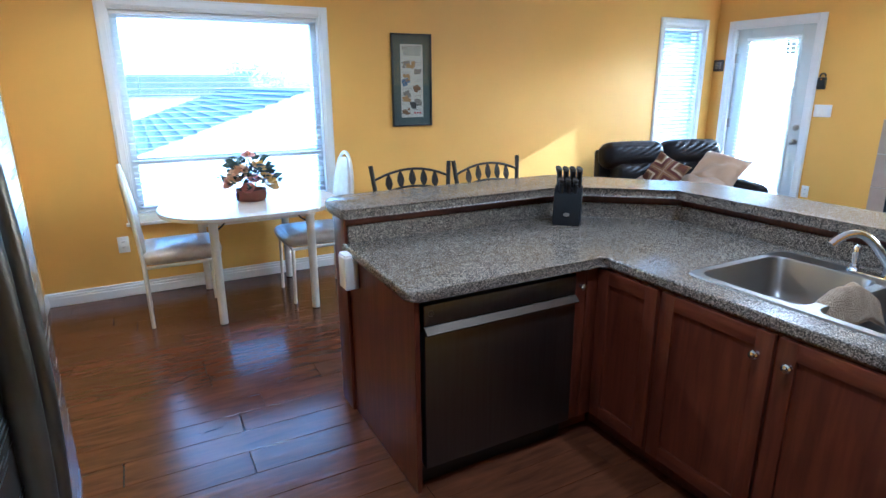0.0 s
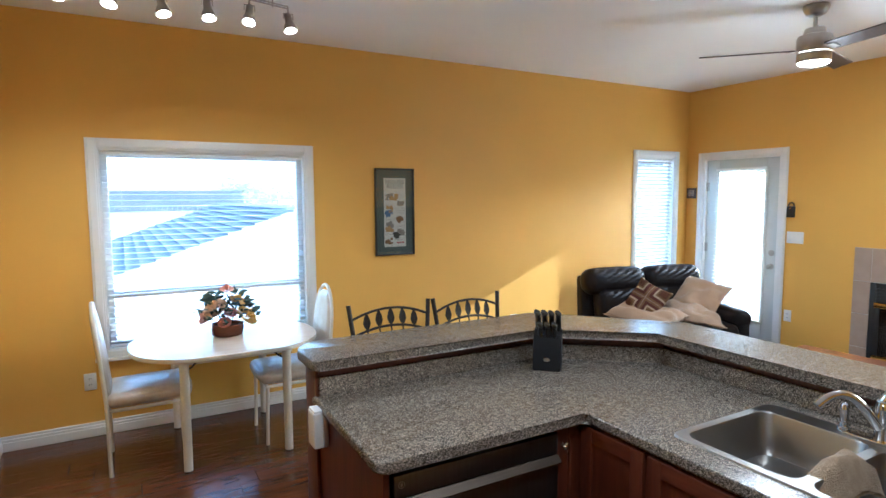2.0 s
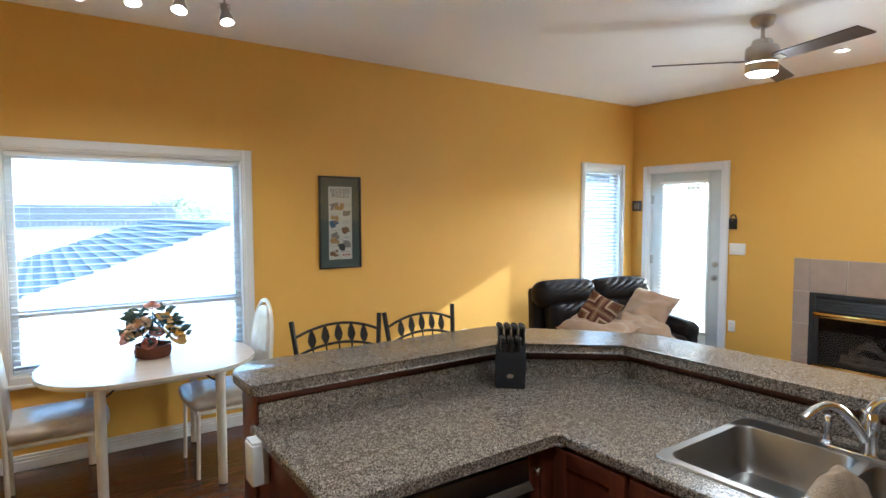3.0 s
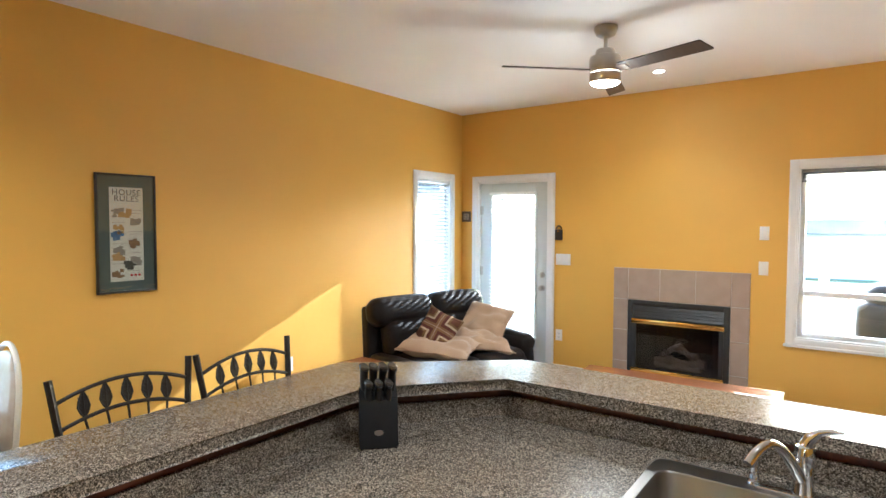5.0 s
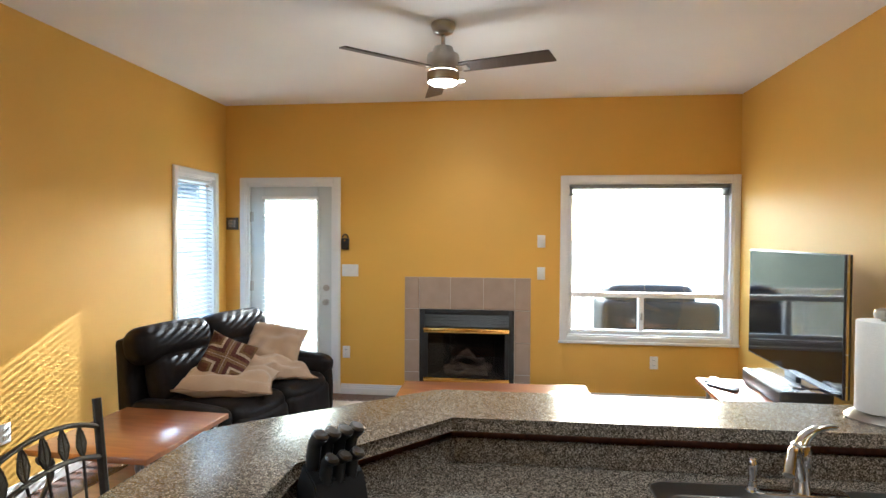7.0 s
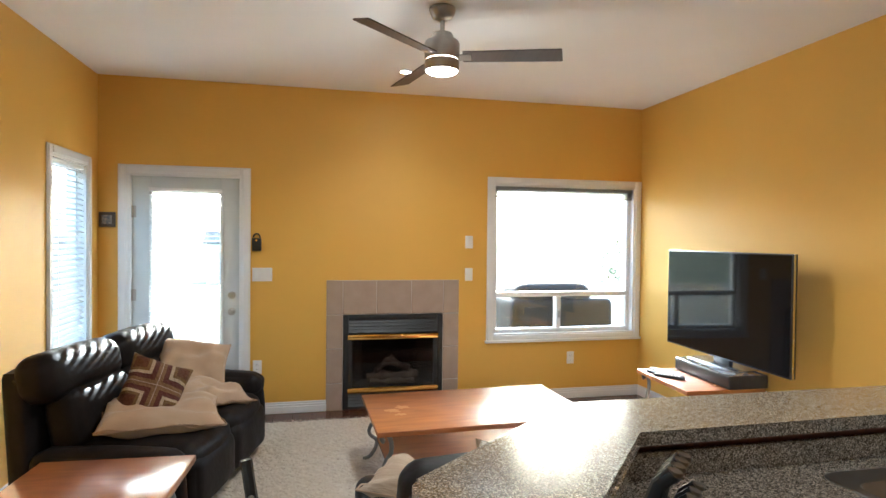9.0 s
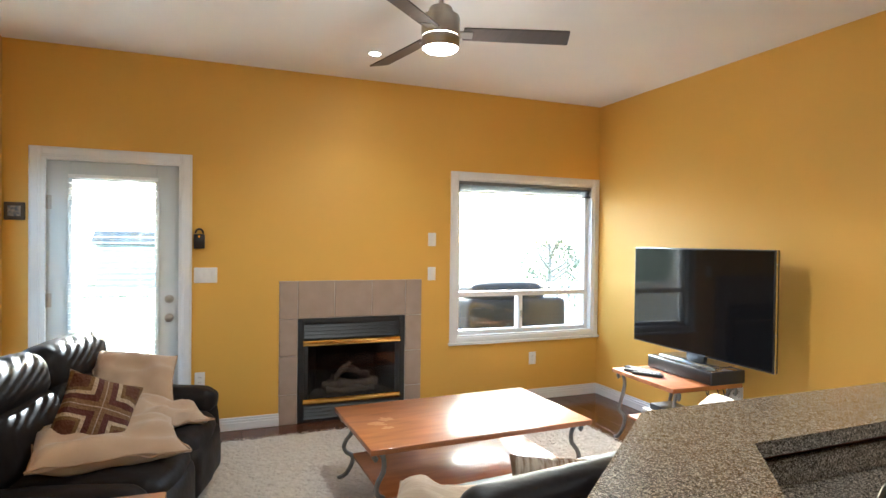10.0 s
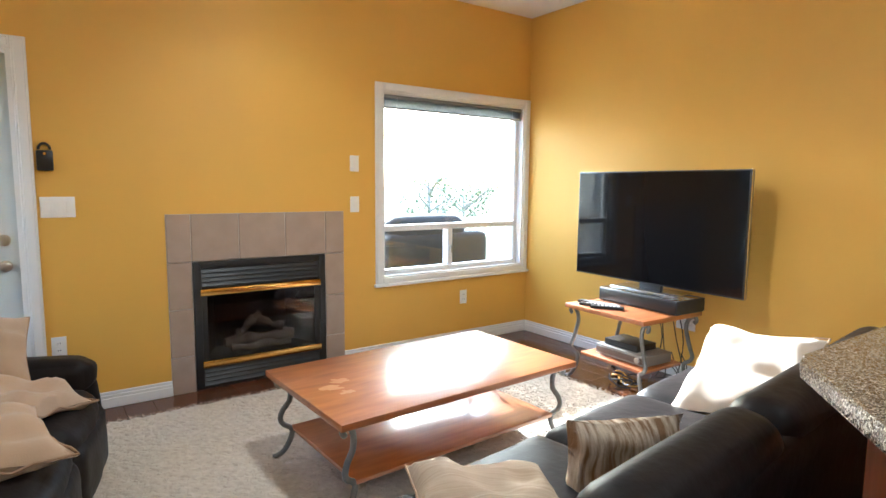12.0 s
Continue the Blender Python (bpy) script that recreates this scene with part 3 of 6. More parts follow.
def shaker_door(name, parent, w, h, at, turn, knob=None, t=0.019):
    """A framed cabinet door: four boards round a sunk panel, and a knob. Local x across, y out, z up."""
    m = pose(*at, 0, 0, turn)
    d = part(name, cube(0.055, w - 0.055, 0.0, 0.008, 0.055, h - 0.055), CHERRY, parent)
    d.matrix_basis = m
    for a in ((0, 0.058, 0, h), (w - 0.058, w, 0, h)):
        part("stile", cube(a[0], a[1], 0, t, a[2], a[3], 0.002), CHERRY, d)
    for a in ((0.058, w - 0.058, 0, 0.058), (0.058, w - 0.058, h - 0.058, h)):
        part("rail", cube(a[0], a[1], 0, t, a[2], a[3], 0.002), CHERRY_H, d)
    if knob:
        k = lathe(bmesh.new(), [(0.008, 0), (0.006, 0.004), (0.005, 0.012), (0.013, 0.018), (0.0155, 0.024), (0.012, 0.03), (0.004, 0.033)], 16)
        k.transform(pose(knob[0], t, knob[1], -90, 0, 0))
        part("knob", k, CHROME, d)
    return d


# peninsula end with the dishwasher
end_panel = tagged(link("cabinet_end_panel", cube(0.872, 0.892, 2.045, 2.733, 0.0, 0.798, 0.002), CHERRY), "reddish cherry panel closing the cabinet run", "panel")
dish = thing("dishwasher", (0.905, 2.055, 0), label="dark stainless dishwasher built in under the worktop", category="dishwasher")
part("tub", cube(0, 0.70, 0.03, 0.60, 0.09, 0.795), BLACK_METAL, dish)
part("control_panel", cube(0.004, 0.696, -0.012, 0.03, 0.692, 0.772, 0.003), DARK_STEEL, dish)
part("door", cube(0.004, 0.696, -0.016, 0.03, 0.105, 0.66, 0.004), DARK_STEEL, dish)
hb = bmesh.new()
hv = [(-0.016, 0.66), (-0.036, 0.663), (-0.036, 0.668), (-0.012, 0.690), (-0.004, 0.690), (-0.004, 0.66)]
hl = [[hb.verts.new((x, y, z)) for y, z in hv] for x in (0.004, 0.696)]
for k in range(6):
    hb.faces.new((hl[0][k], hl[0][(k + 1) % 6], hl[1][(k + 1) % 6], hl[1][k]))
hb.faces.new(hl[0][::-1]), hb.faces.new(hl[1])
part("pocket_handle", hb, HANDLE_STEEL, dish, "tan brushed steel pocket handle", smooth=False)
part("toe_plate", cube(0.0, 0.70, 0.05, 0.07, 0.0, 0.1), BLACK_METAL, dish)
bm = bmesh.new()
tube(bm, [(0.03 + 0.011 * math.cos(a), -0.0135, 0.74 + 0.011 * math.sin(a)) for a in [k * math.pi / 8 for k in range(17)]], 0.0012, 4)
box(bm, 0.027, 0.033, -0.0145, -0.0125, 0.735, 0.745)
part("badge", bm, NICKEL, dish)

corner_cab = thing("corner_cabinet", (0, 0, 0), label="narrow cherry cabinet beside the dishwasher", category="cabinet")
part("body", cube(1.608, 1.752, 2.072, 2.73, 0.09, 0.798), CHERRY, corner_cab)
shaker_door("door", corner_cab, 0.125, 0.69, (1.728, 2.0715, 0.1), 180, (0.095, 0.62))
part("toe_kick", cube(1.608, 1.78, 2.127, 2.137, 0.0, 0.09), CHERRY_H, corner_cab)
sink_cab = thing("sink_cabinet", (0, 0, 0), label="cherry sink base cabinet with framed doors", category="cabinet")
part("body", cube(1.763, 2.53, S_Y + 0.03, 2.05, 0.09, 0.66), CHERRY, sink_cab)
part("face_frame", cube(1.743, 1.763, S_Y + 0.03, 2.0705, 0.09, 0.798), CHERRY, sink_cab)
part("toe_kick", cube(1.80, 1.812, S_Y + 0.03, 2.126, 0.0, 0.09), CHERRY_H, sink_cab)
for y, w, k in ((2.048, 0.308, None), (1.72, 0.43, 0.385), (1.275, 0.43, 0.045), (0.82, 0.40, 0.36), (0.41, 0.35, 0.05)):
    shaker_door("door", sink_cab, w, 0.68, (1.742, y - w, 0.105), 90, (w - k, 0.60) if k else None)

# double-bowl sink
sink = thing("sink", label="double-bowl stainless steel sink set in the worktop", category="sink")
bm = bmesh.new()
RX0, RX1, RY0, RY1 = SX0 - 0.03, SX1 + 0.085, SY0 - 0.03, SY1 + 0.03
rim = rounded([(RX0, RY0), (RX1, RY0), (RX1, RY1), (RX0, RY1)], 0.05, 5)


def bowl(bm, x0, x1, y0, y1, z, deep):
    """An open basin, walls drawn in towards a rounded bottom."""
    rings = []
    for k, (inset, dz) in enumerate(((0.0, 0.0), (0.004, -0.006), (0.012, -deep * 0.75), (0.03, -deep * 0.93), (0.07, -deep))):
        o = rounded([(x0 + inset, y0 + inset), (x1 - inset, y0 + inset), (x1 - inset, y1 - inset), (x0 + inset, y1 - inset)], max(0.06 - inset * 0.3, 0.03), 6)
        rings.append([bm.verts.new((x, y, z + dz)) for x, y in o])
    for a, b in zip(rings, rings[1:]):
        for k in range(len(a)):
            bm.faces.new((a[k], a[(k + 1) % len(a)], b[(k + 1) % len(b)], b[k]))
    bm.faces.new(rings[-1])
    return [v.co.copy() for v in rings[0]]


YM = 1.285
zr = CTR_TOP + 0.006
for nm, a, b in (("bowl", YM + 0.018, SY1), ("bowl", SY0, YM - 0.018)):
    bb = bmesh.new()
    bowl(bb, SX0, SX1, a, b, zr, 0.17)
    part(nm, bb, SINK_STEEL, sink)
    part("drain", lathe(bmesh.new(), [(0.0, 0.0), (0.03, 0.0), (0.042, 0.004), (0.044, 0.0)], 20, ((SX0 + SX1) / 2, (a + b) / 2, zr - 0.1695)), CHROME, sink)
bm = bmesh.new()
loops = [rim] + [rounded([(SX0, a), (SX1, a), (SX1, b), (SX0, b)], 0.06, 6) for a, b in ((YM + 0.018, SY1), (SY0, YM - 0.018))]
edges = []
for o in loops:
    vs = [bm.verts.new((x, y, zr)) for x, y in o]
    edges += [bm.edges.new((vs[k], vs[(k + 1) % len(vs)])) for k in range(len(vs))]
bmesh.ops.triangle_fill(bm, use_beauty=True, use_dissolve=False, edges=edges)
lo = [bm.verts.new((x + 0.003 * (1 if x > 2.1 else -1), y + 0.003 * (1 if y > 1.3 else -1), CTR_TOP + 0.0005)) for x, y in rim]
bm.verts.ensure_lookup_table()
top = [bm.verts[k] for k in range(len(rim))]
for k in range(len(rim)):
    bm.faces.new((top[k], top[(k + 1) % len(rim)], lo[(k + 1) % len(rim)], lo[k]))
part("rim", bm, SINK_STEEL, sink)

# ---- outdoors ----
GRASS = material("lawn", (0.07, 0.09, 0.03), 0.9, second=(0.12, 0.13, 0.05), scale=3)
STUCCO = material("white_stucco", (0.72, 0.71, 0.68), 0.9, second=(0.66, 0.65, 0.62), scale=2, bump=0.3, bump_scale=60)
ROOF_TILE = material("grey_roof_tile", (0.045, 0.052, 0.058), 0.85, second=(0.075, 0.082, 0.088), scale=3, bump=0.2, bump_scale=30)
DECK = wood_material("weathered_deck_board", (0.34, 0.31, 0.27), (0.50, 0.46, 0.41), 0.8, grain=(1, 10, 10), per_piece=0.15)
# Bark and leaf tones lightened to put the bright haze into their colour.
BARK = material("hazed_bark", (0.22, 0.19, 0.16), 0.9, second=(0.30, 0.26, 0.22), scale=12, bump=0.5, bump_scale=20)
LEAF = material("hedge_leaf", (0.10, 0.13, 0.07), 0.7, second=(0.15, 0.17, 0.10), scale=4)
COVER = material("black_vinyl_cover", (0.008, 0.0085, 0.01), 0.62, second=(0.014, 0.0145, 0.016), scale=5, bump=0.3, bump_scale=12, spec=0.22)
DARK_GLASS = material("house_window_glass", (0.25, 0.28, 0.30), 0.1)
CONCRETE = material("pale_concrete", (0.56, 0.55, 0.53), 0.9, second=(0.48, 0.47, 0.45), scale=2, bump=0.3, bump_scale=40)
tagged(link("ground", cube(-900, 900, -900, 900, -3.2, -3.0), GRASS), "lawn below the house reaching the horizon", "ground", kind="structure")


tagged(link("pavement", cube(-12, 16, 5.6, 30, -3.01, -2.95), CONCRETE), "pale concrete driveway between the houses", "pavement", kind="structure")


def house(at, turn, w, d, wall_h, rise, label, windows=()):
    """A gabled house: walls, two tiled roof slopes with courses, windows on the front (local -y)."""
    h = thing("house", at, turn, label, "house", "neighbouring houses")
    bm = prism(bmesh.new(), [(-w / 2, 0), (w / 2, 0), (w / 2, d), (-w / 2, d)], 0, wall_h)
    part("wall", bm, STUCCO, h)
    o = 0.45
    for s in (-1, 1):
        bm = bmesh.new()
        rows = 16
        y_mid = d / 2
        for r in range(rows):
            f0, f1 = r / rows, (r + 1) / rows
            ya, yb = (-o + (y_mid + o) * f0, -o + (y_mid + o) * f1)
            za, zb = wall_h - 0.15 + (rise + 0.15) * f0, wall_h - 0.15 + (rise + 0.15) * f1
            if s > 0:
                ya, yb = d - ya, d - yb
            k = 40
            for c in range(k):
                x0, x1 = -w / 2 - o + (w + 2 * o) * c / k, -w / 2 - o + (w + 2 * o) * (c + 1) / k - 0.015
                q = [bm.verts.new(p) for p in ((x0, ya, za + 0.07), (x1, ya, za + 0.07), (x1, yb, zb + 0.02), (x0, yb, zb + 0.02), (x0, ya, za), (x1, ya, za))]
                bm.faces.new((q[0], q[1], q[2], q[3]))
                bm.faces.new((q[4], q[5], q[1], q[0]))
        part("roof", bm, ROOF_TILE, h, smooth=False)
    for x in (-w / 2 + 0.001, w / 2 - 0.021):
        bm = bmesh.new()
        v = [[bm.verts.new((x + dx, yy, zz)) for yy, zz in ((0, wall_h), (d, wall_h), (d / 2, wall_h + rise))] for dx in (0, 0.02)]
        bm.faces.new(v[0]), bm.faces.new(v[1][::-1])
        for k in range(3):
            bm.faces.new((v[0][k], v[0][(k + 1) % 3], v[1][(k + 1) % 3], v[1][k]))
        part("gable", bm, STUCCO, h, smooth=False)
    for x, z, ww, hh in windows:
        p = part("window", cube(x - ww / 2 - 0.08, x + ww / 2 + 0.08, -0.05, 0.02, z - 0.08, z + hh + 0.08), VINYL, h)
        part("pane", cube(x - ww / 2, x + ww / 2, -0.06, -0.045, z, z + hh), DARK_GLASS, p)
    return h


house((9.6, 23.45, -3.0), 90, 14.0, 10.0, 2.67, 1.73, "white neighbouring house with a grey tiled roof")
house((1.4, 36.0, -3.0), -6, 9.5, 8.0, 4.1, 1.0, "white neighbouring house with a grey tiled roof", [(-3, 2.4, 1.5, 1.1), (2, 2.4, 1.5, 1.1)])
house((12.5, 12.0, -3.0), -60, 6.0, 7.0, 5.6, 1.6, "pale house standing beyond the narrow window", [(-1.2, 3.2, 1.0, 1.2)])
house((60.0, 6.0, -3.0), -84, 15.0, 9.0, 4.0, 1.2, "far white house with a grey tiled roof")


def tree(at, height, spread, label, leaves, seed):
    """A tapered trunk with limbs and a crown of many small leaf clumps."""
    r = random.Random(seed)
    t = thing("tree", at, 0, label, "tree", "garden trees")
    bm = bmesh.new()
    tips = []
    tube(bm, [(0, 0, 0), (0.05, 0.02, height * 0.3), (0.0, 0.1, height * 0.6), (0.08, 0.05, height * 0.95)], [0.16, 0.12, 0.08, 0.02], 8)
    for _ in range(16):
        z = height * r.uniform(0.3, 0.85)
        a, ln = r.uniform(0, 6.28), spread * r.uniform(0.5, 1.0)
        p1 = Vector((math.cos(a) * ln * 0.5, math.sin(a) * ln * 0.5, z + ln * 0.35))
        p2 = Vector((math.cos(a + 0.2) * ln, math.sin(a + 0.2) * ln, z + ln * 0.8))
        tube(bm, [(0, 0.05, z), p1, p2], [0.05, 0.03, 0.008], 6)
        tips += [p1, p2, (p1 + p2) / 2]
    part("trunk", bm, BARK, t)
    bm = bmesh.new()
    for k in range(leaves):
        c = r.choice(tips) + Vector((r.gauss(0, 0.28), r.gauss(0, 0.28), r.gauss(0, 0.28))) * spread * 0.5
        u = Vector((r.gauss(0, 1), r.gauss(0, 1), r.gauss(0, 1))).normalized() * r.uniform(0.05, 0.11)
        v = u.orthogonal().normalized() * r.uniform(0.03, 0.06)
        bm.faces.new([bm.verts.new(c + q) for q in (-u, v, u, -v)])
    part("crown", bm, LEAF, t, smooth=False)
    return t


tree((20.0, -8.2, -3.0), 5.4, 1.7, "half-bare garden tree behind the deck", 420, 3)
tree((23.5, -12.5, -3.0), 4.2, 1.9, "bushy green garden tree behind the deck", 800, 4)
tree((7.4, 42.0, -3.0), 6.6, 1.8, "leafy tree beyond the neighbour's roof", 2600, 6)
tree((10.2, 43.0, -3.0), 6.0, 1.9, "leafy tree beyond the neighbour's roof", 2600, 7)

deck = thing("deck", label="weathered wooden deck outside the patio door", category="deck", kind="structure")
part("deck_frame", cube(6.34, 9.0, -3.0, 6.2, -0.32, -0.11), DECK, deck)
for px in (6.6, 8.8):
    for py in (-2.8, 1.6, 6.0):
        part("deck_post", cube(px - 0.06, px + 0.06, py - 0.06, py + 0.06, -3.0, -0.32), DECK, deck)
board_me = bpy.data.meshes.new("board")
bm = cube(-4.6, 4.6, 0, 0.135, -0.105, -0.075, 0.003, 1)
bm.to_mesh(board_me)
bm.free()
board_me.materials.append(DECK)
for k in range(19):
    share("board", board_me, deck, (6.345 + 0.14 * k + 0.135, 1.6, 0), (0, 0, 90))
railing = thing("deck_railing", label="white painted deck railing with square balusters", category="railing")
for z0, z1 in ((-0.02, 0.04), (0.86, 0.92)):
    part("rail", cube(8.86, 8.92, -3.0, 6.2, z0, z1, 0.006), VINYL, railing)
bal = cube(-0.018, 0.018, -0.018, 0.018, 0.04, 0.86)
bal_me = bpy.data.meshes.new("baluster")
bal.to_mesh(bal_me)
bal.free()
bal_me.materials.append(VINYL)
for k in range(76):
    share("baluster", bal_me, railing, (8.89, -2.95 + 0.12 * k, 0))
for y in (-3.0, -0.8, 1.5, 3.8, 6.1):
    part("post", cube(8.84, 8.94, y - 0.05, y + 0.05, -0.075, 0.98, 0.008), VINYL, railing)

bbq = thing("covered_barbecue", (7.2, 0.62, -0.075), 0, "barbecue under a black vinyl cover on the deck", "barbecue")
bm = bmesh.new()
soft(bm, (0.60, 0.92, 0.40), 0.13, pose(0, 0.02, 0.955), n=12, puff=0.01, wrinkle=0.008, seed=3)
part("lid_cover", bm, COVER, bbq)
bm = bmesh.new()
soft(bm, (0.68, 1.22, 0.90), 0.07, pose(0, -0.06, 0.54), n=14, puff=0.005, wrinkle=0.008, seed=8)
part("skirt_cover", bm, COVER, bbq)
for x in (-0.24, 0.24):
    for y in (-0.45, 0.42):
        part("caster", lathe(bmesh.new(), [(0.03, 0), (0.035, 0.02), (0.035, 0.05), (0.02, 0.09)], 12, (x, y, 0)), BLACK_PLASTIC, bbq)

# ---- lamps and fixtures overhead ----
LAMP_GLASS = glow_material("lit_frosted_glass", (1.0, 0.86, 0.66), 6.0)
LED = glow_material("lit_bulb", (1.0, 0.88, 0.70), 10.0)


def lamp(name, kind, at, energy, radius, colour=(1.0, 0.90, 0.76), target=None, spot=100):
    l = new(name, bpy.data.lights.new(name, kind))
    l.data.energy, l.data.color, l.data.shadow_soft_size = energy, colour, radius
    l.matrix_world = look(at, target) if target else Matrix.Translation(at)
    if kind == "SPOT":
        l.data.spot_size, l.data.spot_blend = radians(spot), 0.6
    return l


fan = thing("ceiling_fan", (4.19, 2.565, TOP), 0, "brushed nickel ceiling fan with dark blades and a lit lamp", "ceiling fan")
part("canopy", lathe(bmesh.new(), [(0.075, 0), (0.078, -0.012), (0.076, -0.022), (0.06, -0.055), (0.03, -0.07)][::-1], 28), NICKEL, fan)
part("downrod", tube(bmesh.new(), [(0, 0, -0.06), (0, 0, -0.155)], 0.013, 14), NICKEL, fan)
part("motor_housing", lathe(bmesh.new(), [(0.10, -0.30), (0.103, -0.292), (0.103, -0.21), (0.098, -0.195), (0.068, -0.185), (0.064, -0.16), (0.058, -0.148), (0.02, -0.146)], 36), NICKEL, fan)
part("light_ring", lathe(bmesh.new(), [(0.095, -0.365), (0.099, -0.36), (0.101, -0.308), (0.095, -0.302)], 36, cap=False), NICKEL, fan)
part("diffuser", lathe(bmesh.new(), [(0.01, -0.386), (0.05, -0.383), (0.08, -0.374), (0.093, -0.362), (0.093, -0.355)], 32), LAMP_GLASS, fan, "glowing frosted glass diffuser")
BLADE = material("dark_walnut_blade", (0.045, 0.032, 0.026), 0.45, second=(0.07, 0.05, 0.04), scale=6, stretch=(1, 12, 1))
for a in (-107, 13, 133):
    arm = bmesh.new()
    box(arm, 0.085, 0.17, -0.03, 0.03, -0.006, 0.004, 0.002, 1)
    arm.transform(pose(0, 0, -0.285, 0, 0, a) @ pose(0, 0, 0, -13, 0, 0))
    part("blade_arm", arm, NICKEL, fan)
    bl = prism(bmesh.new(), rounded([(0.12, -0.055), (0.68, -0.066), (0.70, 0.06), (0.12, 0.055)], 0.008, 3), -0.002, 0.005)
    bl.transform(pose(0, 0, -0.283, 0, 0, a) @ pose(0, 0, 0, -13, 0, 0))
    part("blade", bl, BLADE, fan, "dark wooden blade")
lamp("fan_lamp", "SPOT", (4.19, 2.565, TOP - 0.395), 5.6, 0.09, target=(4.19, 2.565, 0), spot=176)
# Extra point lamp hung under the fan to lift the ceiling's brightness.
lamp("fan_ceiling_fill", "POINT", (4.19, 2.565, TOP - 0.50), 0.9, 0.12)


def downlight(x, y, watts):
    d = thing("recessed_downlight", (x, y, TOP), 0, "small round recessed ceiling light, switched on, the kitchen pair added", "downlight", "recessed downlights")
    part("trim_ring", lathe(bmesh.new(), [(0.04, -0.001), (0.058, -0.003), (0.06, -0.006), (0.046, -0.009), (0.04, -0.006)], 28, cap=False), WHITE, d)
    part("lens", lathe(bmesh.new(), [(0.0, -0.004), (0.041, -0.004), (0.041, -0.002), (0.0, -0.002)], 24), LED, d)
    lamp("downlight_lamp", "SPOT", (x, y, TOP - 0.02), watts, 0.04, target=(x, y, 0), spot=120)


downlight(5.49, 2.58, 1.0)
# Pair added over the kitchen, where none is seen, to brighten the counter.
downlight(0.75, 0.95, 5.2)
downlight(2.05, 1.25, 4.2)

track = thing("track_light", (0, 0, TOP), 0, "wavy brushed nickel track light with lit spot heads", "track light")


def track_y(x):
    return 4.085 + 0.035 * math.cos((x - 0.42) * 7.6)


HEADS = (-0.06, 0.183, 0.43, 0.67, 0.905, 1.15)
for dz in (-0.035, -0.048):
    part("rail", tube(bmesh.new(), [(-0.14 + 0.03 * k, track_y(-0.14 + 0.03 * k), dz) for k in range(44)], 0.005, 8), NICKEL, track)
part("canopy", lathe(bmesh.new(), [(0.02, -0.05), (0.06, -0.03), (0.065, 0.0)], 24, (0.5, track_y(0.5), 0)), NICKEL, track)
for x in (0.0, 1.05):
    part("standoff", tube(bmesh.new(), [(x, track_y(x), 0), (x, track_y(x), -0.06)], 0.005, 8), NICKEL, track)
for i, x in enumerate(HEADS):
    y = track_y(x)
    lean = pose(x, y, -0.108, -16, 9 * math.sin(i * 2.0), 0)
    head = lathe(bmesh.new(), [(0.042, -0.085), (0.044, -0.082), (0.034, -0.05), (0.024, -0.03), (0.022, 0.025), (0.001, 0.03)], 20, cap=False)
    head.transform(lean)
    h = part("spot_head", head, NICKEL, track)
    arm = tube(bmesh.new(), [(x, y, -0.04), (x, y, -0.08)], 0.006, 8)
    tube(arm, [(x - 0.03, y, -0.112), (x - 0.03, y, -0.08), (x + 0.03, y, -0.08), (x + 0.03, y, -0.112)], 0.0035, 6)
    part("yoke", arm, NICKEL, h)
    bulb = lathe(bmesh.new(), [(0.0, -0.082), (0.027, -0.082), (0.027, -0.078), (0.0, -0.078)], 18)
    bulb.transform(lean)
    part("bulb", bulb, LED, h)
    p = lean @ Vector((0, 0, -0.10))
    q = lean @ Vector((0, 0, -1.0))
    lamp("track_lamp", "SPOT", (p.x, p.y, p.z + TOP), 0.85, 0.03, target=(q.x, q.y, q.z + TOP), spot=165)

# ---- wall fittings ----


def plate(name, label, category, axis, at, inward, u, z, w, h, kind_of="switch", gangs=1):
    """A cover plate on a wall with rocker switches or socket faces."""
    m = Matrix(((0, inward, 0, at), (1, 0, 0, u), (0, 0, 1, z), (0, 0, 0, 1))) if axis == "x" else Matrix(((1, 0, 0, u), (0, inward, 0, at), (0, 0, 1, z), (0, 0, 0, 1)))
    t = thing(name, label=label, category=category)

    def put(nm, bm, mat, lab=""):
        bm.transform(m)
        part(nm, bm, mat, t, lab)
    put("cover_plate", cube(-w / 2, w / 2, 0.0, 0.006, -h / 2, h / 2, 0.0025), PLATE)
    for g in range(gangs):
        c = (g - (gangs - 1) / 2) * w / gangs
        if kind_of == "switch":
            put("rocker", cube(c - 0.017, c + 0.017, 0.006, 0.010, -0.033, 0.033, 0.002), PLATE)
        else:
            for s in (-0.021, 0.021):
                put("socket", cube(c - 0.017, c + 0.017, 0.006, 0.008, s - 0.014, s + 0.014, 0.003), PLATE)
                for d in (-0.006, 0.006):
                    put("slot", cube(c + d - 0.0015, c + d + 0.0015, 0.0075, 0.0085, s - 0.004, s + 0.006), BLACK_PLASTIC)


plate("light_switch", "white rocker light switch on the yellow wall", "switch", "x", E_X, -1, 1.848, 1.546, 0.075, 0.12)
plate("light_switch", "white rocker light switch on the yellow wall", "switch", "x", E_X, -1, 1.848, 1.237, 0.075, 0.12)
plate("triple_switch", "white three-gang light switch beside the patio door", "switch", "x", E_X, -1, 3.736, 1.243, 0.17, 0.12, gangs=3)
plate("wall_outlet", "white wall socket beside the patio door", "outlet", "x", E_X, -1, 3.774, 0.423, 0.075, 0.12, "socket")
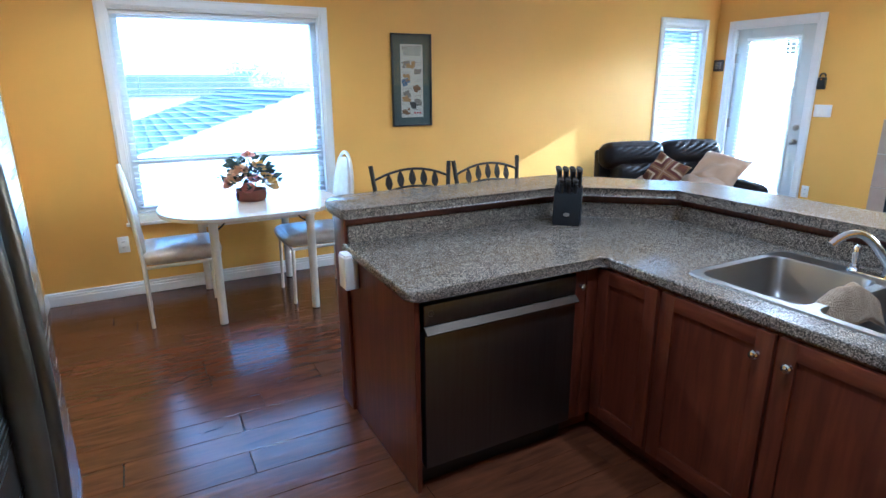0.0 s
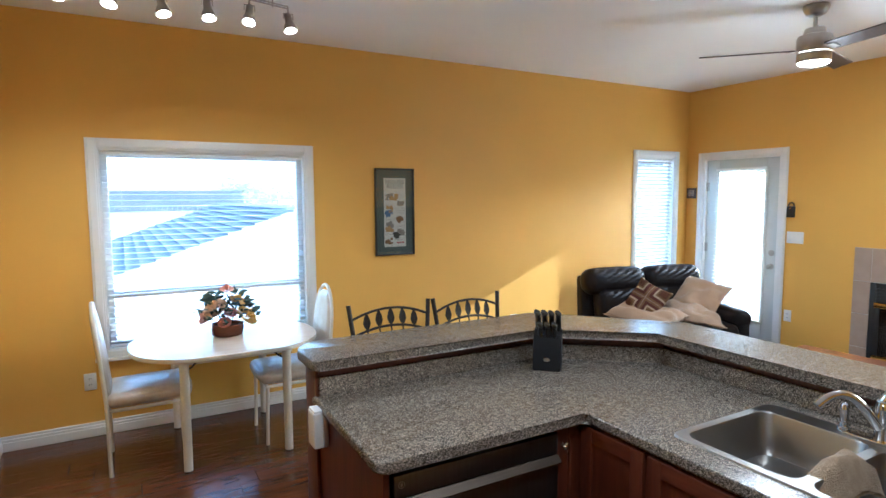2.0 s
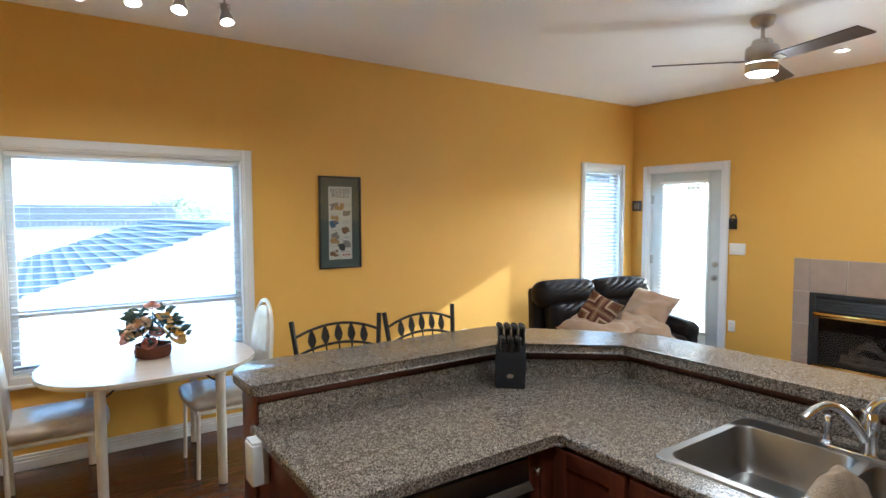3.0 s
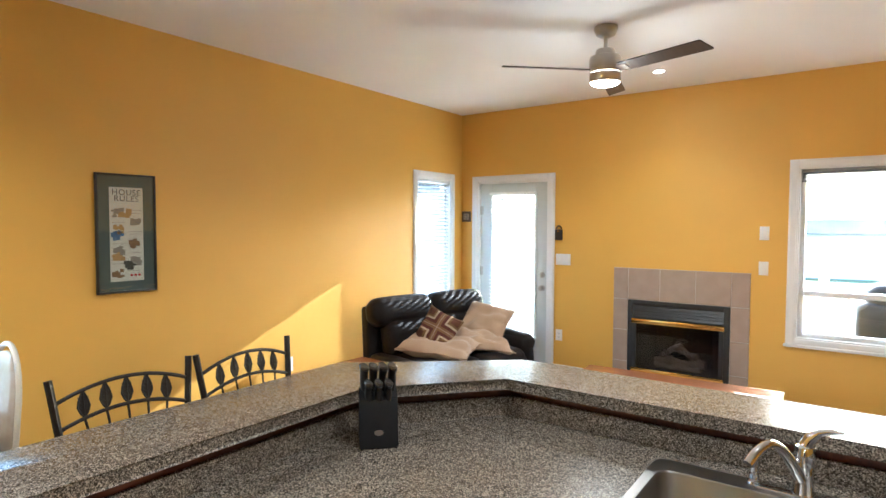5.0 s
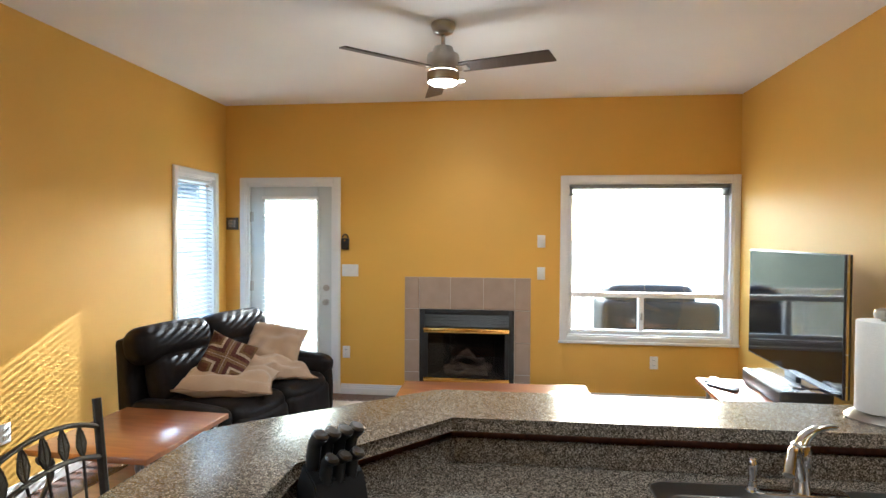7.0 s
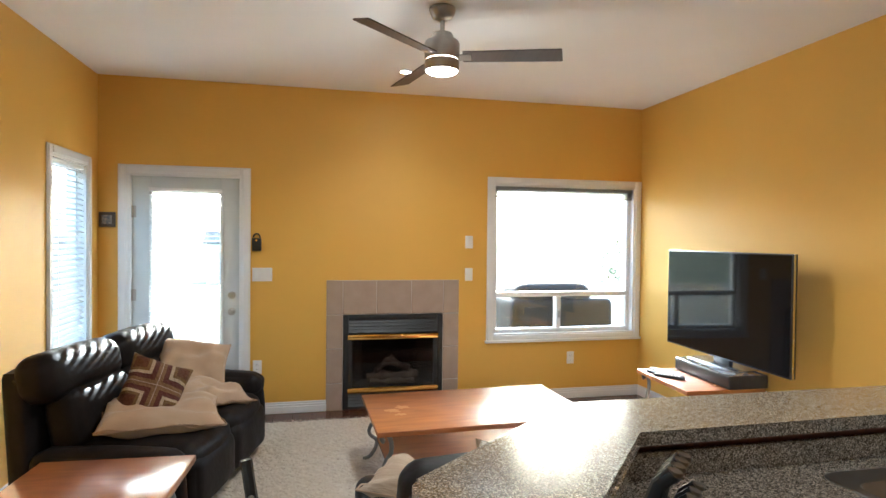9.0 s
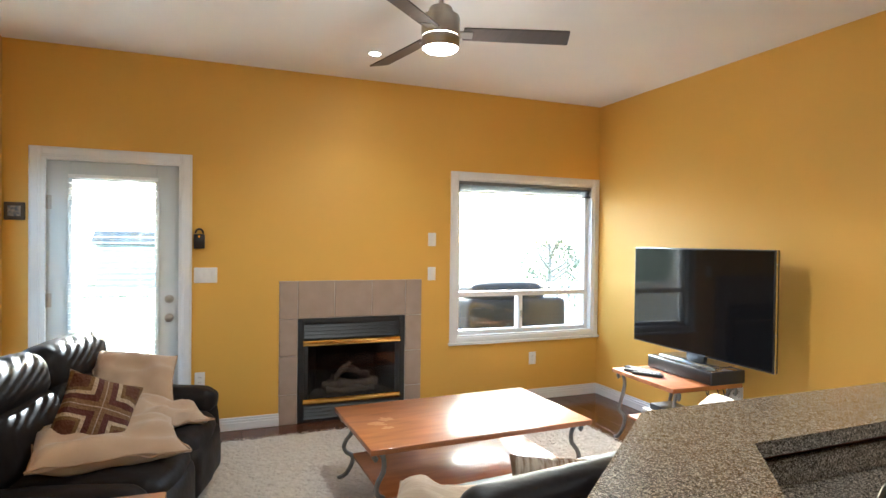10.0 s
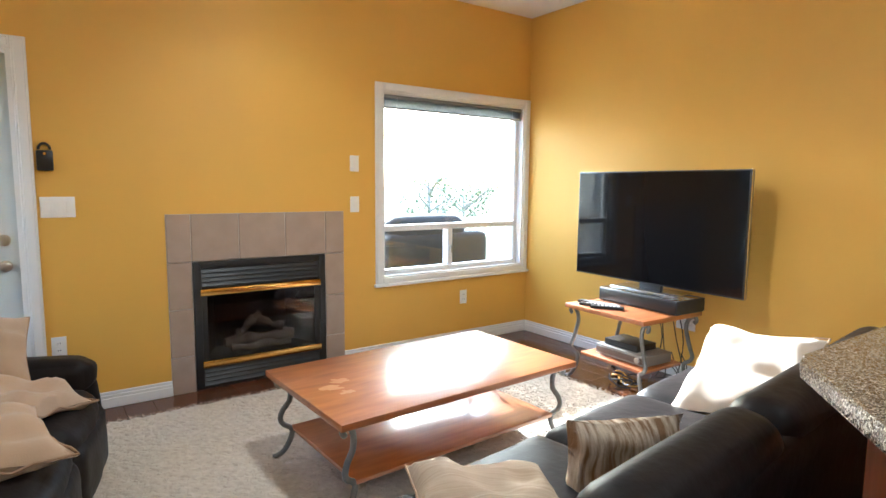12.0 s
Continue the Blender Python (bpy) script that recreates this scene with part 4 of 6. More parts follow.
plate("wall_outlet", "white wall socket under the window", "outlet", "x", E_X, -1, 0.79, 0.405, 0.075, 0.12, "socket")
plate("wall_outlet", "white double wall socket behind the television stand", "outlet", "y", S_Y, 1, 4.52, 0.42, 0.15, 0.12, "socket", 2)
plate("wall_outlet", "white wall socket beside the dining chair", "outlet", "y", N_Y, -1, -0.075, 0.396, 0.075, 0.12, "socket")

plate("wall_outlet", "white wall socket above the side table", "outlet", "y", N_Y, -1, 3.60, 0.428, 0.075, 0.12, "socket")

phone = thing("wall_holder", (E_X, 3.783, 1.45), 0, "small black holder hung on the wall by the door", "holder")
part("pouch", cube(-0.035, -0.001, -0.04, 0.04, 0, 0.115, 0.008), BLACK_PLASTIC, phone)
part("hanger_loop", tube(bmesh.new(), [(-0.014, 0.028 * math.cos(a), 0.118 + 0.035 * math.sin(a)) for a in [math.pi * k / 12 for k in range(13)]], 0.007, 8), BLACK_PLASTIC, phone)
part("emblem", tube(bmesh.new(), [(-0.0355, 0, 0.095), (-0.0375, 0, 0.095)], 0.008, 12), BRASS, phone)

small = thing("small_picture", (E_X, 4.975, 1.645), 0, "tiny dark-framed picture in the room corner", "picture")
part("picture_frame", cube(-0.02, -0.001, -0.062, 0.062, 0, 0.125, 0.004), material("dark_bronze_frame", (0.05, 0.038, 0.028), 0.4, second=(0.08, 0.06, 0.04)), small)
part("picture", cube(-0.022, -0.0195, -0.038, 0.038, 0.026, 0.099), material("tiny_print", (0.35, 0.30, 0.24), 0.6, second=(0.12, 0.14, 0.16), scale=40, amount=0.2), small)

# framed house rules
pic = thing("framed_sampler", (2.29, N_Y, 1.165), 0, "tall black-framed cross-stitch print on a grey-green mat", "picture")
FRAME = material("black_wood_frame", (0.015, 0.013, 0.013), 0.35, second=(0.03, 0.026, 0.024), scale=12)
MAT_BOARD = material("grey_green_mat", (0.085, 0.105, 0.095), 0.7, second=(0.075, 0.093, 0.085), scale=60)
LINEN = material("white_stitched_linen", (0.62, 0.60, 0.56), 0.9, second=(0.55, 0.53, 0.49), scale=50, bump=0.3, bump_scale=400)
pw, ph = 0.378, 0.768
for a in ((-pw / 2, -pw / 2 + 0.014, 0, ph), (pw / 2 - 0.014, pw / 2, 0, ph), (-pw / 2 + 0.014, pw / 2 - 0.014, 0, 0.014), (-pw / 2 + 0.014, pw / 2 - 0.014, ph - 0.014, ph)):
    part("frame_bar", cube(a[0], a[1], -0.024, -0.001, a[2], a[3], 0.003), FRAME, pic)
part("mat_board", cube(-pw / 2 + 0.012, pw / 2 - 0.012, -0.012, -0.002, 0.012, ph - 0.012), MAT_BOARD, pic)
part("print", cube(-0.105, 0.105, -0.0145, -0.012, 0.075, 0.682), LINEN, pic)
INK = material("dark_stitching", (0.06, 0.055, 0.07), 0.9)
for word, z in (("HOUSE", 0.632), ("RULES", 0.592)):
    cu = bpy.data.curves.new("lettering", "FONT")
    cu.body, cu.size, cu.align_x, cu.extrude, cu.space_character = word, 0.052, "CENTER", 0.0006, 1.12
    tmp = new("lettering", cu)
    me = bpy.data.meshes.new_from_object(tmp.evaluated_get(bpy.context.evaluated_depsgraph_get()))
    bpy.data.objects.remove(tmp)
    me.materials.append(INK)
    ob = new("lettering", me)
    ob.parent = pic
    ob.matrix_basis = pose(0, -0.0152, z, 90, 0, 0)
rng = random.Random(11)
TONES = [material("stitch_" + n, c, 0.9, second=tuple(v * 0.7 for v in c), scale=60) for n, c in (("brown", (0.24, 0.14, 0.07)), ("grey", (0.28, 0.25, 0.22)), ("tan", (0.45, 0.28, 0.12)), ("blue", (0.10, 0.17, 0.32)), ("red", (0.42, 0.03, 0.04)), ("dark", (0.07, 0.065, 0.06)))]
for k, (u, z, tone) in enumerate(((-0.058, 0.515, 1), (-0.012, 0.508, 2), (0.055, 0.452, 1), (-0.05, 0.405, 2), (-0.06, 0.372, 3), (0.052, 0.318, 0), (-0.05, 0.275, 1), (-0.055, 0.238, 2), (0.055, 0.198, 1), (0.012, 0.178, 5), (-0.06, 0.125, 0))):
    bm = bmesh.new()
    for j in range(9):
        a, b = u + rng.uniform(-0.026, 0.026), z + rng.uniform(-0.02, 0.024)
        s, q = rng.uniform(0.008, 0.02), rng.uniform(0.006, 0.016)
        box(bm, a - s, a + s, -0.0153 - 0.0003 * j, -0.0144, b - q, b + q)
    part("stitched_motif", bm, TONES[tone], pic)
for u, z, w in ((0.05, 0.535, 0.04), (0.055, 0.515, 0.032), (-0.05, 0.455, 0.04), (-0.05, 0.44, 0.035), (0.052, 0.395, 0.04), (0.05, 0.38, 0.03), (-0.045, 0.32, 0.04), (0.05, 0.258, 0.04), (-0.05, 0.19, 0.04), (0.04, 0.14, 0.04)):
    bm = bmesh.new()
    x = u - w
    while x < u + w:
        d = rng.uniform(0.004, 0.012)
        box(bm, x, min(x + d, u + w), -0.0152, -0.0144, z - 0.002, z + 0.002)
        x += d + 0.004
    part("text_bar", bm, TONES[1], pic)
for u in (0.025, 0.05, 0.075):
    part("stitched_heart", lathe(bmesh.new(), [(0.0, 0), (0.009, 0), (0.009, 0.001), (0, 0.001)], 10), TONES[4], pic).matrix_basis = pose(u, -0.0146, 0.112, 90, 0, 0)
pane = part("pane", cube(-pw / 2 + 0.0142, pw / 2 - 0.0142, -0.0205, -0.0185, 0.0142, ph - 0.0142), GLASS, pic)
pane.visible_shadow = False

# ---- fireplace ----
fire = thing("fireplace", (E_X, 0, 0), 0, "gas fireplace with beige tile surround and brass trim", "fireplace")
for a in ((1.945, 2.102, 0.0, 1.188), (3.028, 3.178, 0.0, 1.188), (2.102, 3.028, 0.872, 1.188)):
    part("grout_bed", cube(-0.006, -0.001, *a), GROUT, fire)
g = 0.004
rows_z = ((0.0, 0.245), (0.25, 0.562), (0.567, 0.872), (0.877, 1.186))
tiles = [(3.033, 3.176, *z) for z in rows_z] + [(1.947, 2.094, 0.0, 0.243), (1.947, 2.094, 0.25, 0.555), (1.947, 2.094, 0.562, 0.868), (1.947, 2.094, 0.877, 1.186)]
tiles += [(2.727, 3.028, 0.877, 1.186), (2.403, 2.722, 0.877, 1.186), (2.099, 2.398, 0.877, 1.186)]
for a in tiles:
    part("tile", cube(-0.014, -0.004, *a, 0.0025, 1), TILE, fire)
FB = (2.102, 3.028)
part("firebox_frame", cube(-0.022, -0.004, FB[0], FB[0] + 0.05, 0.02, 0.872, 0.004), BLACK_METAL, fire)
part("firebox_frame", cube(-0.022, -0.004, FB[1] - 0.05, FB[1], 0.02, 0.872, 0.004), BLACK_METAL, fire)
part("firebox_frame", cube(-0.022, -0.004, FB[0] + 0.05, FB[1] - 0.05, 0.825, 0.872, 0.004), BLACK_METAL, fire)
for a in ((0.0, 0.2), (0.645, 0.872)):
    part("backing_plate", cube(-0.0045, -0.001, FB[0], FB[1], *a), BLACK_METAL, fire)
part("chase_box", cube(0.31, 0.40, 2.14, 2.99, 0.1, 0.75), BLACK_METAL, fire)
for k in range(4):
    b = cube(-0.004, 0.0, FB[0] + 0.05, FB[1] - 0.05, -0.016, 0.016, 0.002, 1)
    b.transform(pose(-0.012, 0, 0.718 + 0.03 * k, 0, 28, 0))
    part("louvre", b, BLACK_METAL, fire)
for k in range(4):
    b = cube(-0.004, 0.0, FB[0] + 0.05, FB[1] - 0.05, -0.016, 0.016, 0.002, 1)
    b.transform(pose(-0.012, 0, 0.04 + 0.03 * k, 0, 28, 0))
    part("louvre", b, BLACK_METAL, fire)
part("brass_trim", cube(-0.034, -0.012, 2.145, 2.988, 0.645, 0.69, 0.004), BRASS, fire, "polished brass trim bar")
part("brass_trim", cube(-0.034, -0.012, 2.145, 2.988, 0.155, 0.20, 0.004), BRASS, fire, "polished brass trim bar")
part("glass_frame", cube(-0.020, -0.012, 2.152, 2.19, 0.2, 0.645, 0.003), BLACK_METAL, fire)
part("glass_frame", cube(-0.020, -0.012, 2.945, 2.98, 0.2, 0.645, 0.003), BLACK_METAL, fire)
bm = bmesh.new()
for q in (((0.0, 2.16, 0.2), (0.30, 2.3, 0.2), (0.30, 2.3, 0.645), (0.0, 2.16, 0.645)), ((0.0, 2.97, 0.2), (0.30, 2.83, 0.2), (0.30, 2.83, 0.645), (0.0, 2.97, 0.645)),
          ((0.30, 2.3, 0.2), (0.30, 2.83, 0.2), (0.30, 2.83, 0.645), (0.30, 2.3, 0.645)), ((0.0, 2.16, 0.2), (0.0, 2.97, 0.2), (0.30, 2.83, 0.2), (0.30, 2.3, 0.2)), ((0.0, 2.16, 0.645), (0.0, 2.97, 0.645), (0.30, 2.83, 0.645), (0.30, 2.3, 0.645))):
    bm.faces.new([bm.verts.new(p) for p in q])
part("firebox", bm, BLACK_METAL, fire, smooth=False)
for k, (p0, p1, r) in enumerate((((0.10, 2.32, 0.28), (0.14, 2.8, 0.27), 0.045), ((0.07, 2.4, 0.34), (0.17, 2.62, 0.42), 0.035), ((0.08, 2.72, 0.33), (0.16, 2.55, 0.44), 0.03), ((0.05, 2.36, 0.24), (0.06, 2.78, 0.235), 0.03))):
    a, b = Vector(p0), Vector(p1)
    part("ceramic_log", tube(bmesh.new(), [a + (b - a) * t / 6 + Vector((0, 0, 0.012 * math.sin(t * 2 + k))) for t in range(7)], [r * (0.85 + 0.2 * math.sin(t * 1.7 + k)) for t in range(7)], 10), LOG, fire)
pane = part("glass", cube(-0.0125, -0.0105, 2.19, 2.945, 0.2, 0.645), FIRE_GLASS, fire)
pane.visible_shadow = False

# ---- kitchen things ----
fridge = thing("refrigerator", (0, 0, 0), 0, "stainless steel french-door refrigerator with curved handles", "refrigerator")
FX, FY0, FY1 = -0.10, 0.70, 1.61
part("body", cube(KW_X + 0.03, FX - 0.06, FY0 + 0.01, FY1 - 0.01, 0.02, 1.74, 0.01), material("grey_fridge_side", (0.12, 0.12, 0.125), 0.5, second=(0.14, 0.14, 0.145), bump=0.1, bump_scale=300), fridge)
FM = (FY0 + FY1) / 2


def bowed_front(z0, z1, ya, yb):
    """A steel front that bows out across the whole width and rolls back at its edges."""
    bm = bmesh.new()
    cols = []
    for k in range(25):
        y = ya + (yb - ya) * k / 24
        bow = 0.018 * (1 - ((y - FM) / ((FY1 - FY0) / 2)) ** 2)
        near = min(y - ya, yb - y)
        roll_in = 0.012 * max(0.0, 1 - near / 0.012) ** 2
        cols.append([bm.verts.new((x, y, z)) for x, z in ((FX - 0.055, z0), (FX + bow - roll_in - 0.01, z0), (FX + bow - roll_in, z0 + 0.012), (FX + bow - roll_in, z1 - 0.012), (FX + bow - roll_in - 0.01, z1), (FX - 0.055, z1))])
    for p, q in zip(cols, cols[1:]):
        for k in range(6):
            bm.faces.new((p[k], p[(k + 1) % 6], q[(k + 1) % 6], q[k]))
    bm.faces.new(cols[0]), bm.faces.new(cols[-1][::-1])
    return bm


for a, b in ((FY0, FM - 0.003), (FM + 0.003, FY1)):
    part("door", bowed_front(0.735, 1.75, a, b), STEEL, fridge)
part("freezer_drawer", bowed_front(0.06, 0.72, FY0, FY1), STEEL, fridge)
# Door handles take the darker steel to stand for dark reflections.
for y in (FM - 0.05, FM + 0.05):
    pts = [(FX + 0.006 + 0.028 * math.sin(math.pi * k / 18) ** 0.6, y, 0.79 + 0.86 * k / 18) for k in range(19)]
    part("door_handle", tube(bmesh.new(), pts, [0.012 + 0.004 * math.sin(math.pi * k / 18) for k in range(19)], 14, flat=1.5), DARK_STEEL, fridge, "curved steel handle, coloured dark for its reflections")
pts = [(FX + 0.005 + 0.06 * math.sin(math.pi * k / 18) ** 0.55, FY0 + 0.06 + (FY1 - FY0 - 0.10) * k / 18, 0.65) for k in range(19)]
part("drawer_handle", tube(bmesh.new(), pts, 0.017, 12), STEEL, fridge)
part("badge", cube(FX - 0.001, FX + 0.003, FY1 - 0.05, FY1 - 0.03, 0.76, 0.82, 0.001), CHROME, fridge)
part("foot_grille", cube(KW_X + 0.1, FX - 0.07, FY0 + 0.02, FY1 - 0.02, 0.0, 0.055), BLACK_PLASTIC, fridge)

# faucet
faucet = thing("faucet", (2.378, 1.30, CTR_TOP + 0.0065), 0, "chrome kitchen faucet with a low curved spout", "faucet")
part("escutcheon", prism(bmesh.new(), rounded([(-0.028, -0.13), (0.028, -0.13), (0.028, 0.13), (-0.028, 0.13)], 0.026, 6), 0, 0.010, 0.003), CHROME, faucet)
part("body", lathe(bmesh.new(), [(0.029, 0.01), (0.027, 0.02), (0.024, 0.06), (0.026, 0.085), (0.029, 0.09), (0.029, 0.128), (0.025, 0.146), (0.010, 0.156)], 24), CHROME, faucet)
sp = []
for k in range(15):
    t = k / 14
    q = 0.015 + 0.205 * t
    sp.append((-q * 0.85, q * 0.53, 0.055 + 0.115 * math.sin(t * 2.45)))
part("spout", tube(bmesh.new(), sp, [0.017 - 0.005 * k / 14 if k < 12 else 0.0145 for k in range(15)], 14), CHROME, faucet)
part("lever", tube(bmesh.new(), [(0.0, 0.0, 0.135), (0.0, -0.012, 0.168), (-0.004, -0.035, 0.192), (-0.008, -0.068, 0.203), (-0.01, -0.092, 0.203)], [0.022, 0.018, 0.012, 0.008, 0.005], 12), CHROME, faucet)
sprayer = thing("side_sprayer", (2.39, 1.425, CTR_TOP + 0.0065), 0, "chrome side sprayer beside the faucet", "sprayer")
part("holder", lathe(bmesh.new(), [(0.022, 0), (0.021, 0.008), (0.014, 0.015), (0.013, 0.03)], 18), CHROME, sprayer)
part("spray_head", lathe(bmesh.new(), [(0.010, 0.03), (0.014, 0.06), (0.015, 0.085), (0.011, 0.095), (0.004, 0.098)], 18), CHROME, sprayer)

TERRY = material("beige_terry_cloth", (0.44, 0.33, 0.21), 0.95, second=(0.30, 0.21, 0.13), scale=25, bump=0.9, bump_scale=220, sheen=0.05)
towel = bmesh.new()
wd = 0.10
prof = []
for k in range(25):
    a = -1 + 2 * k / 24
    prof.append((a * 0.20, 0.026 - 0.085 * max(0, abs(a) - 0.28) ** 1.25 * 1.2))
for s in (0, 1):
    grid = []
    for i, (u, h) in enumerate(prof):
        row = []
        for j in range(11):
            v = -1 + 2 * j / 10
            n1 = noise.noise(Vector((u * 14, v * 1.6, 2.0))) * 0.012
            row.append(towel.verts.new((2.07 + u * 0.9, 1.285 + v * wd * (0.95 + 0.12 * noise.noise(Vector((u * 6, 0, 5)))) * 0.62, zr + 0.012 + h - 0.15 * max(0.0, abs(v) - 0.34) + n1 - s * 0.012)))
        grid.append(row)
    for i in range(len(prof) - 1):
        for j in range(10):
            towel.faces.new((grid[i][j], grid[i + 1][j], grid[i + 1][j + 1], grid[i][j + 1]))
tagged(link("dish_towel", towel, TERRY, True), "folded beige terry dish towel over the sink divider", "towel")

# knife block
kb = thing("knife_block", (1.982, 2.565, CTR_TOP), -45, "black knife block full of black-handled knives", "knife block")
bm = bmesh.new()
sec = [(-0.075, 0.0), (0.065, 0.0), (0.065, 0.13), (0.03, 0.195), (-0.035, 0.165), (-0.055, 0.12)]
v = [[bm.verts.new((x, y, z)) for y, z in sec] for x in (-0.067, 0.067)]
bm.faces.new(v[0][::-1]), bm.faces.new(v[1])
for k in range(6):
    bm.faces.new((v[0][k], v[0][(k + 1) % 6], v[1][(k + 1) % 6], v[1][k]))
bmesh.ops.bevel(bm, geom=list(bm.edges), offset=0.004, segments=2, affect="EDGES")
part("block", bm, material("satin_black_wood", (0.008, 0.008, 0.009), 0.6, second=(0.013, 0.013, 0.014), scale=15, spec=0.25), kb)
el = lathe(bmesh.new(), [(0.0, 0), (0.016, 0), (0.016, 0.001), (0.0, 0.0015)], 20)
el.transform(pose(0.0, -0.068, 0.055, 90, 0, 0) @ Matrix.Diagonal((1, 0.6, 1, 1)))
part("emblem", el, NICKEL, kb)
HANDLE = material("black_knife_handle", (0.01, 0.01, 0.011), 0.3, second=(0.016, 0.016, 0.017), scale=20)
for x, y, z, ln, r in [(-0.048 + 0.032 * k, 0.012, 0.178, 0.11, 0.0125) for k in range(4)] + [(-0.034 + 0.034 * k, -0.03, 0.155, 0.08, 0.011) for k in range(3)]:
    axis = Vector((0.02 * (x / 0.05), -0.46, 1)).normalized()
    lift = Vector((0, 0.014, 0.007))
    p0 = Vector((x, y, z))
    k = part("knife", tube(bmesh.new(), [p0, p0 + axis * ln * 0.3 + lift * 0.7, p0 + axis * ln * 0.65 + lift, p0 + axis * ln], [r * 0.8, r, r * 0.92, r * 1.12], 10, flat=1.5), HANDLE, kb)
    part("end_cap", tube(bmesh.new(), [p0 + axis * ln, p0 + axis * (ln + 0.006)], [r * 1.1, r * 0.8], 10, flat=1.5), DARK_STEEL, k, "steel end cap")
    part("bolster", tube(bmesh.new(), [p0 - axis * 0.012, p0 + axis * 0.002], [r * 0.7, r * 0.8], 10, flat=1.5), CHROME, k, "bright steel bolster")

# paper towel
pt = thing("paper_towel_holder", (2.64, 0.93, BAR_TOP), 0, "steel paper towel holder with a full white roll", "towel holder")
part("base", lathe(bmesh.new(), [(0.10, 0), (0.102, 0.004), (0.085, 0.018), (0.05, 0.024), (0.01, 0.025)], 32), NICKEL, pt)
part("rod", tube(bmesh.new(), [(0, 0, 0.02), (0, 0, 0.345)], 0.007, 10), NICKEL, pt)
part("finial", lathe(bmesh.new(), [(0.008, 0.325), (0.024, 0.33), (0.028, 0.342), (0.024, 0.355), (0.01, 0.362)], 20), NICKEL, pt)
part("paper_roll", lathe(bmesh.new(), [(0.02, 0.026), (0.072, 0.026), (0.074, 0.03), (0.074, 0.315), (0.072, 0.32), (0.02, 0.32)], 36), material("white_paper_towel", (0.78, 0.77, 0.76), 0.95, second=(0.74, 0.73, 0.72), scale=60, bump=0.15, bump_scale=180), pt, "white paper roll")

box_ = thing("white_wall_box", (0.858, 2.60, 0.665), 0, "small white plastic box fixed to the cabinet end", "box")
part("case", cube(-0.05, 0.013, 0.0, 0.085, 0, 0.15, 0.008, 3), PLATE, box_)
part("cap", cube(-0.046, 0.011, 0.004, 0.081, 0.148, 0.158, 0.004), PLATE, box_)

# ---- dining corner ----
table = thing("dining_table", (0.765, 4.52, 0), 0, "oval pale laminate dining table with round cream legs", "table")
outline = []
for k in range(48):
    a = 2 * math.pi * k / 48
    outline.append((0.175 * (1 if math.cos(a) > 0 else -1) + 0.425 * math.cos(a), 0.475 * math.copysign(abs(math.sin(a)) ** 0.85, math.sin(a))))
part("tabletop", prism(bmesh.new(), outline, 0.697, 0.725, 0.004, 2), TABLE_TOP, table)
band = bmesh.new()
prism(band, [(x * 1.004, y * 1.004) for x, y in outline], 0.703, 0.718)
part("edge_band", band, CREAM_METAL, table)
part("apron", prism(bmesh.new(), [(-0.36, -0.36), (0.36, -0.36), (0.36, 0.36), (-0.36, 0.36)], 0.66, 0.697), CREAM_METAL, table)
for x in (-0.305, 0.315):
    for y in (-0.385, 0.385):
        leg = part("leg", tube(bmesh.new(), [(x, y, 0.006), (x, y, 0.69)], [0.026, 0.029], 18), CREAM_METAL, table)
        part("foot", tube(bmesh.new(), [(x, y, 0), (x, y, 0.008)], 0.024, 16), BLACK_PLASTIC, leg)
        sx = -1 if x > 0 else 1
        part("brace", tube(bmesh.new(), [(x, y * 0.97, 0.62), (x + sx * 0.05, y * 0.94, 0.65), (x + sx * 0.09, y * 0.92, 0.69)], 0.006, 8), BLACK_METAL, leg)


def dining_chair(name, at, turn, label):
    """A padded chair with an arched hoop back; it faces local +x."""
    c = thing(name, at, turn, label, "chair", "chairs at the dining table")
    w = 0.2
    hoop = [(-0.20, -w, 0.0), (-0.205, -w, 0.45)]
    for k in range(17):
        a = math.pi * k / 16
        hoop.append((-0.21 - 0.05 * (0.35 + 0.65 * math.sin(a)), -w * math.cos(a), 0.74 + 0.30 * math.sin(a)))
    hoop += [(-0.205, w, 0.45), (-0.20, w, 0.0)]
    part("back_frame", tube(bmesh.new(), hoop, 0.0125, 12), CREAM_METAL, c)
    for y in (-w + 0.005, w - 0.005):
        part("leg", tube(bmesh.new(), [(0.235, y, 0.0), (0.225, y, 0.40)], [0.0115, 0.0125], 12), CREAM_METAL, c)
        part("seat_rail", tube(bmesh.new(), [(-0.205, y, 0.405), (0.235, y, 0.405)], 0.0115, 10), CREAM_METAL, c)
    part("front_rail", tube(bmesh.new(), [(0.225, -w, 0.405), (0.225, w, 0.405)], 0.0105, 10), CREAM_METAL, c)
    bm = bmesh.new()
    soft(bm, (0.47, 0.43, 0.085), 0.038, pose(0.03, 0, 0.462), n=14, puff=0.018, wrinkle=0.004, seed=at[0])
    part("seat", bm, SEAT_FABRIC, c, "pale patterned padded seat")
    bm = bmesh.new()
    soft(bm, (0.035, 0.345, 0.52), 0.017, n=12, puff=0.012, wrinkle=0.003, seed=at[0] + 4)
    for v in bm.verts:
        if v.co.z > 0:
            v.co.y *= math.sqrt(max(0.06, 1 - (v.co.z / 0.275) ** 2 * 0.9))
    bm.transform(pose(-0.225, 0, 0.735, 0, -7, 0))
    part("backrest", bm, SEAT_FABRIC, c, "pale patterned padded back")
    return c


dining_chair("dining_chair", (0.245, 4.49, 0), 0, "cream metal dining chair with a pale padded seat")
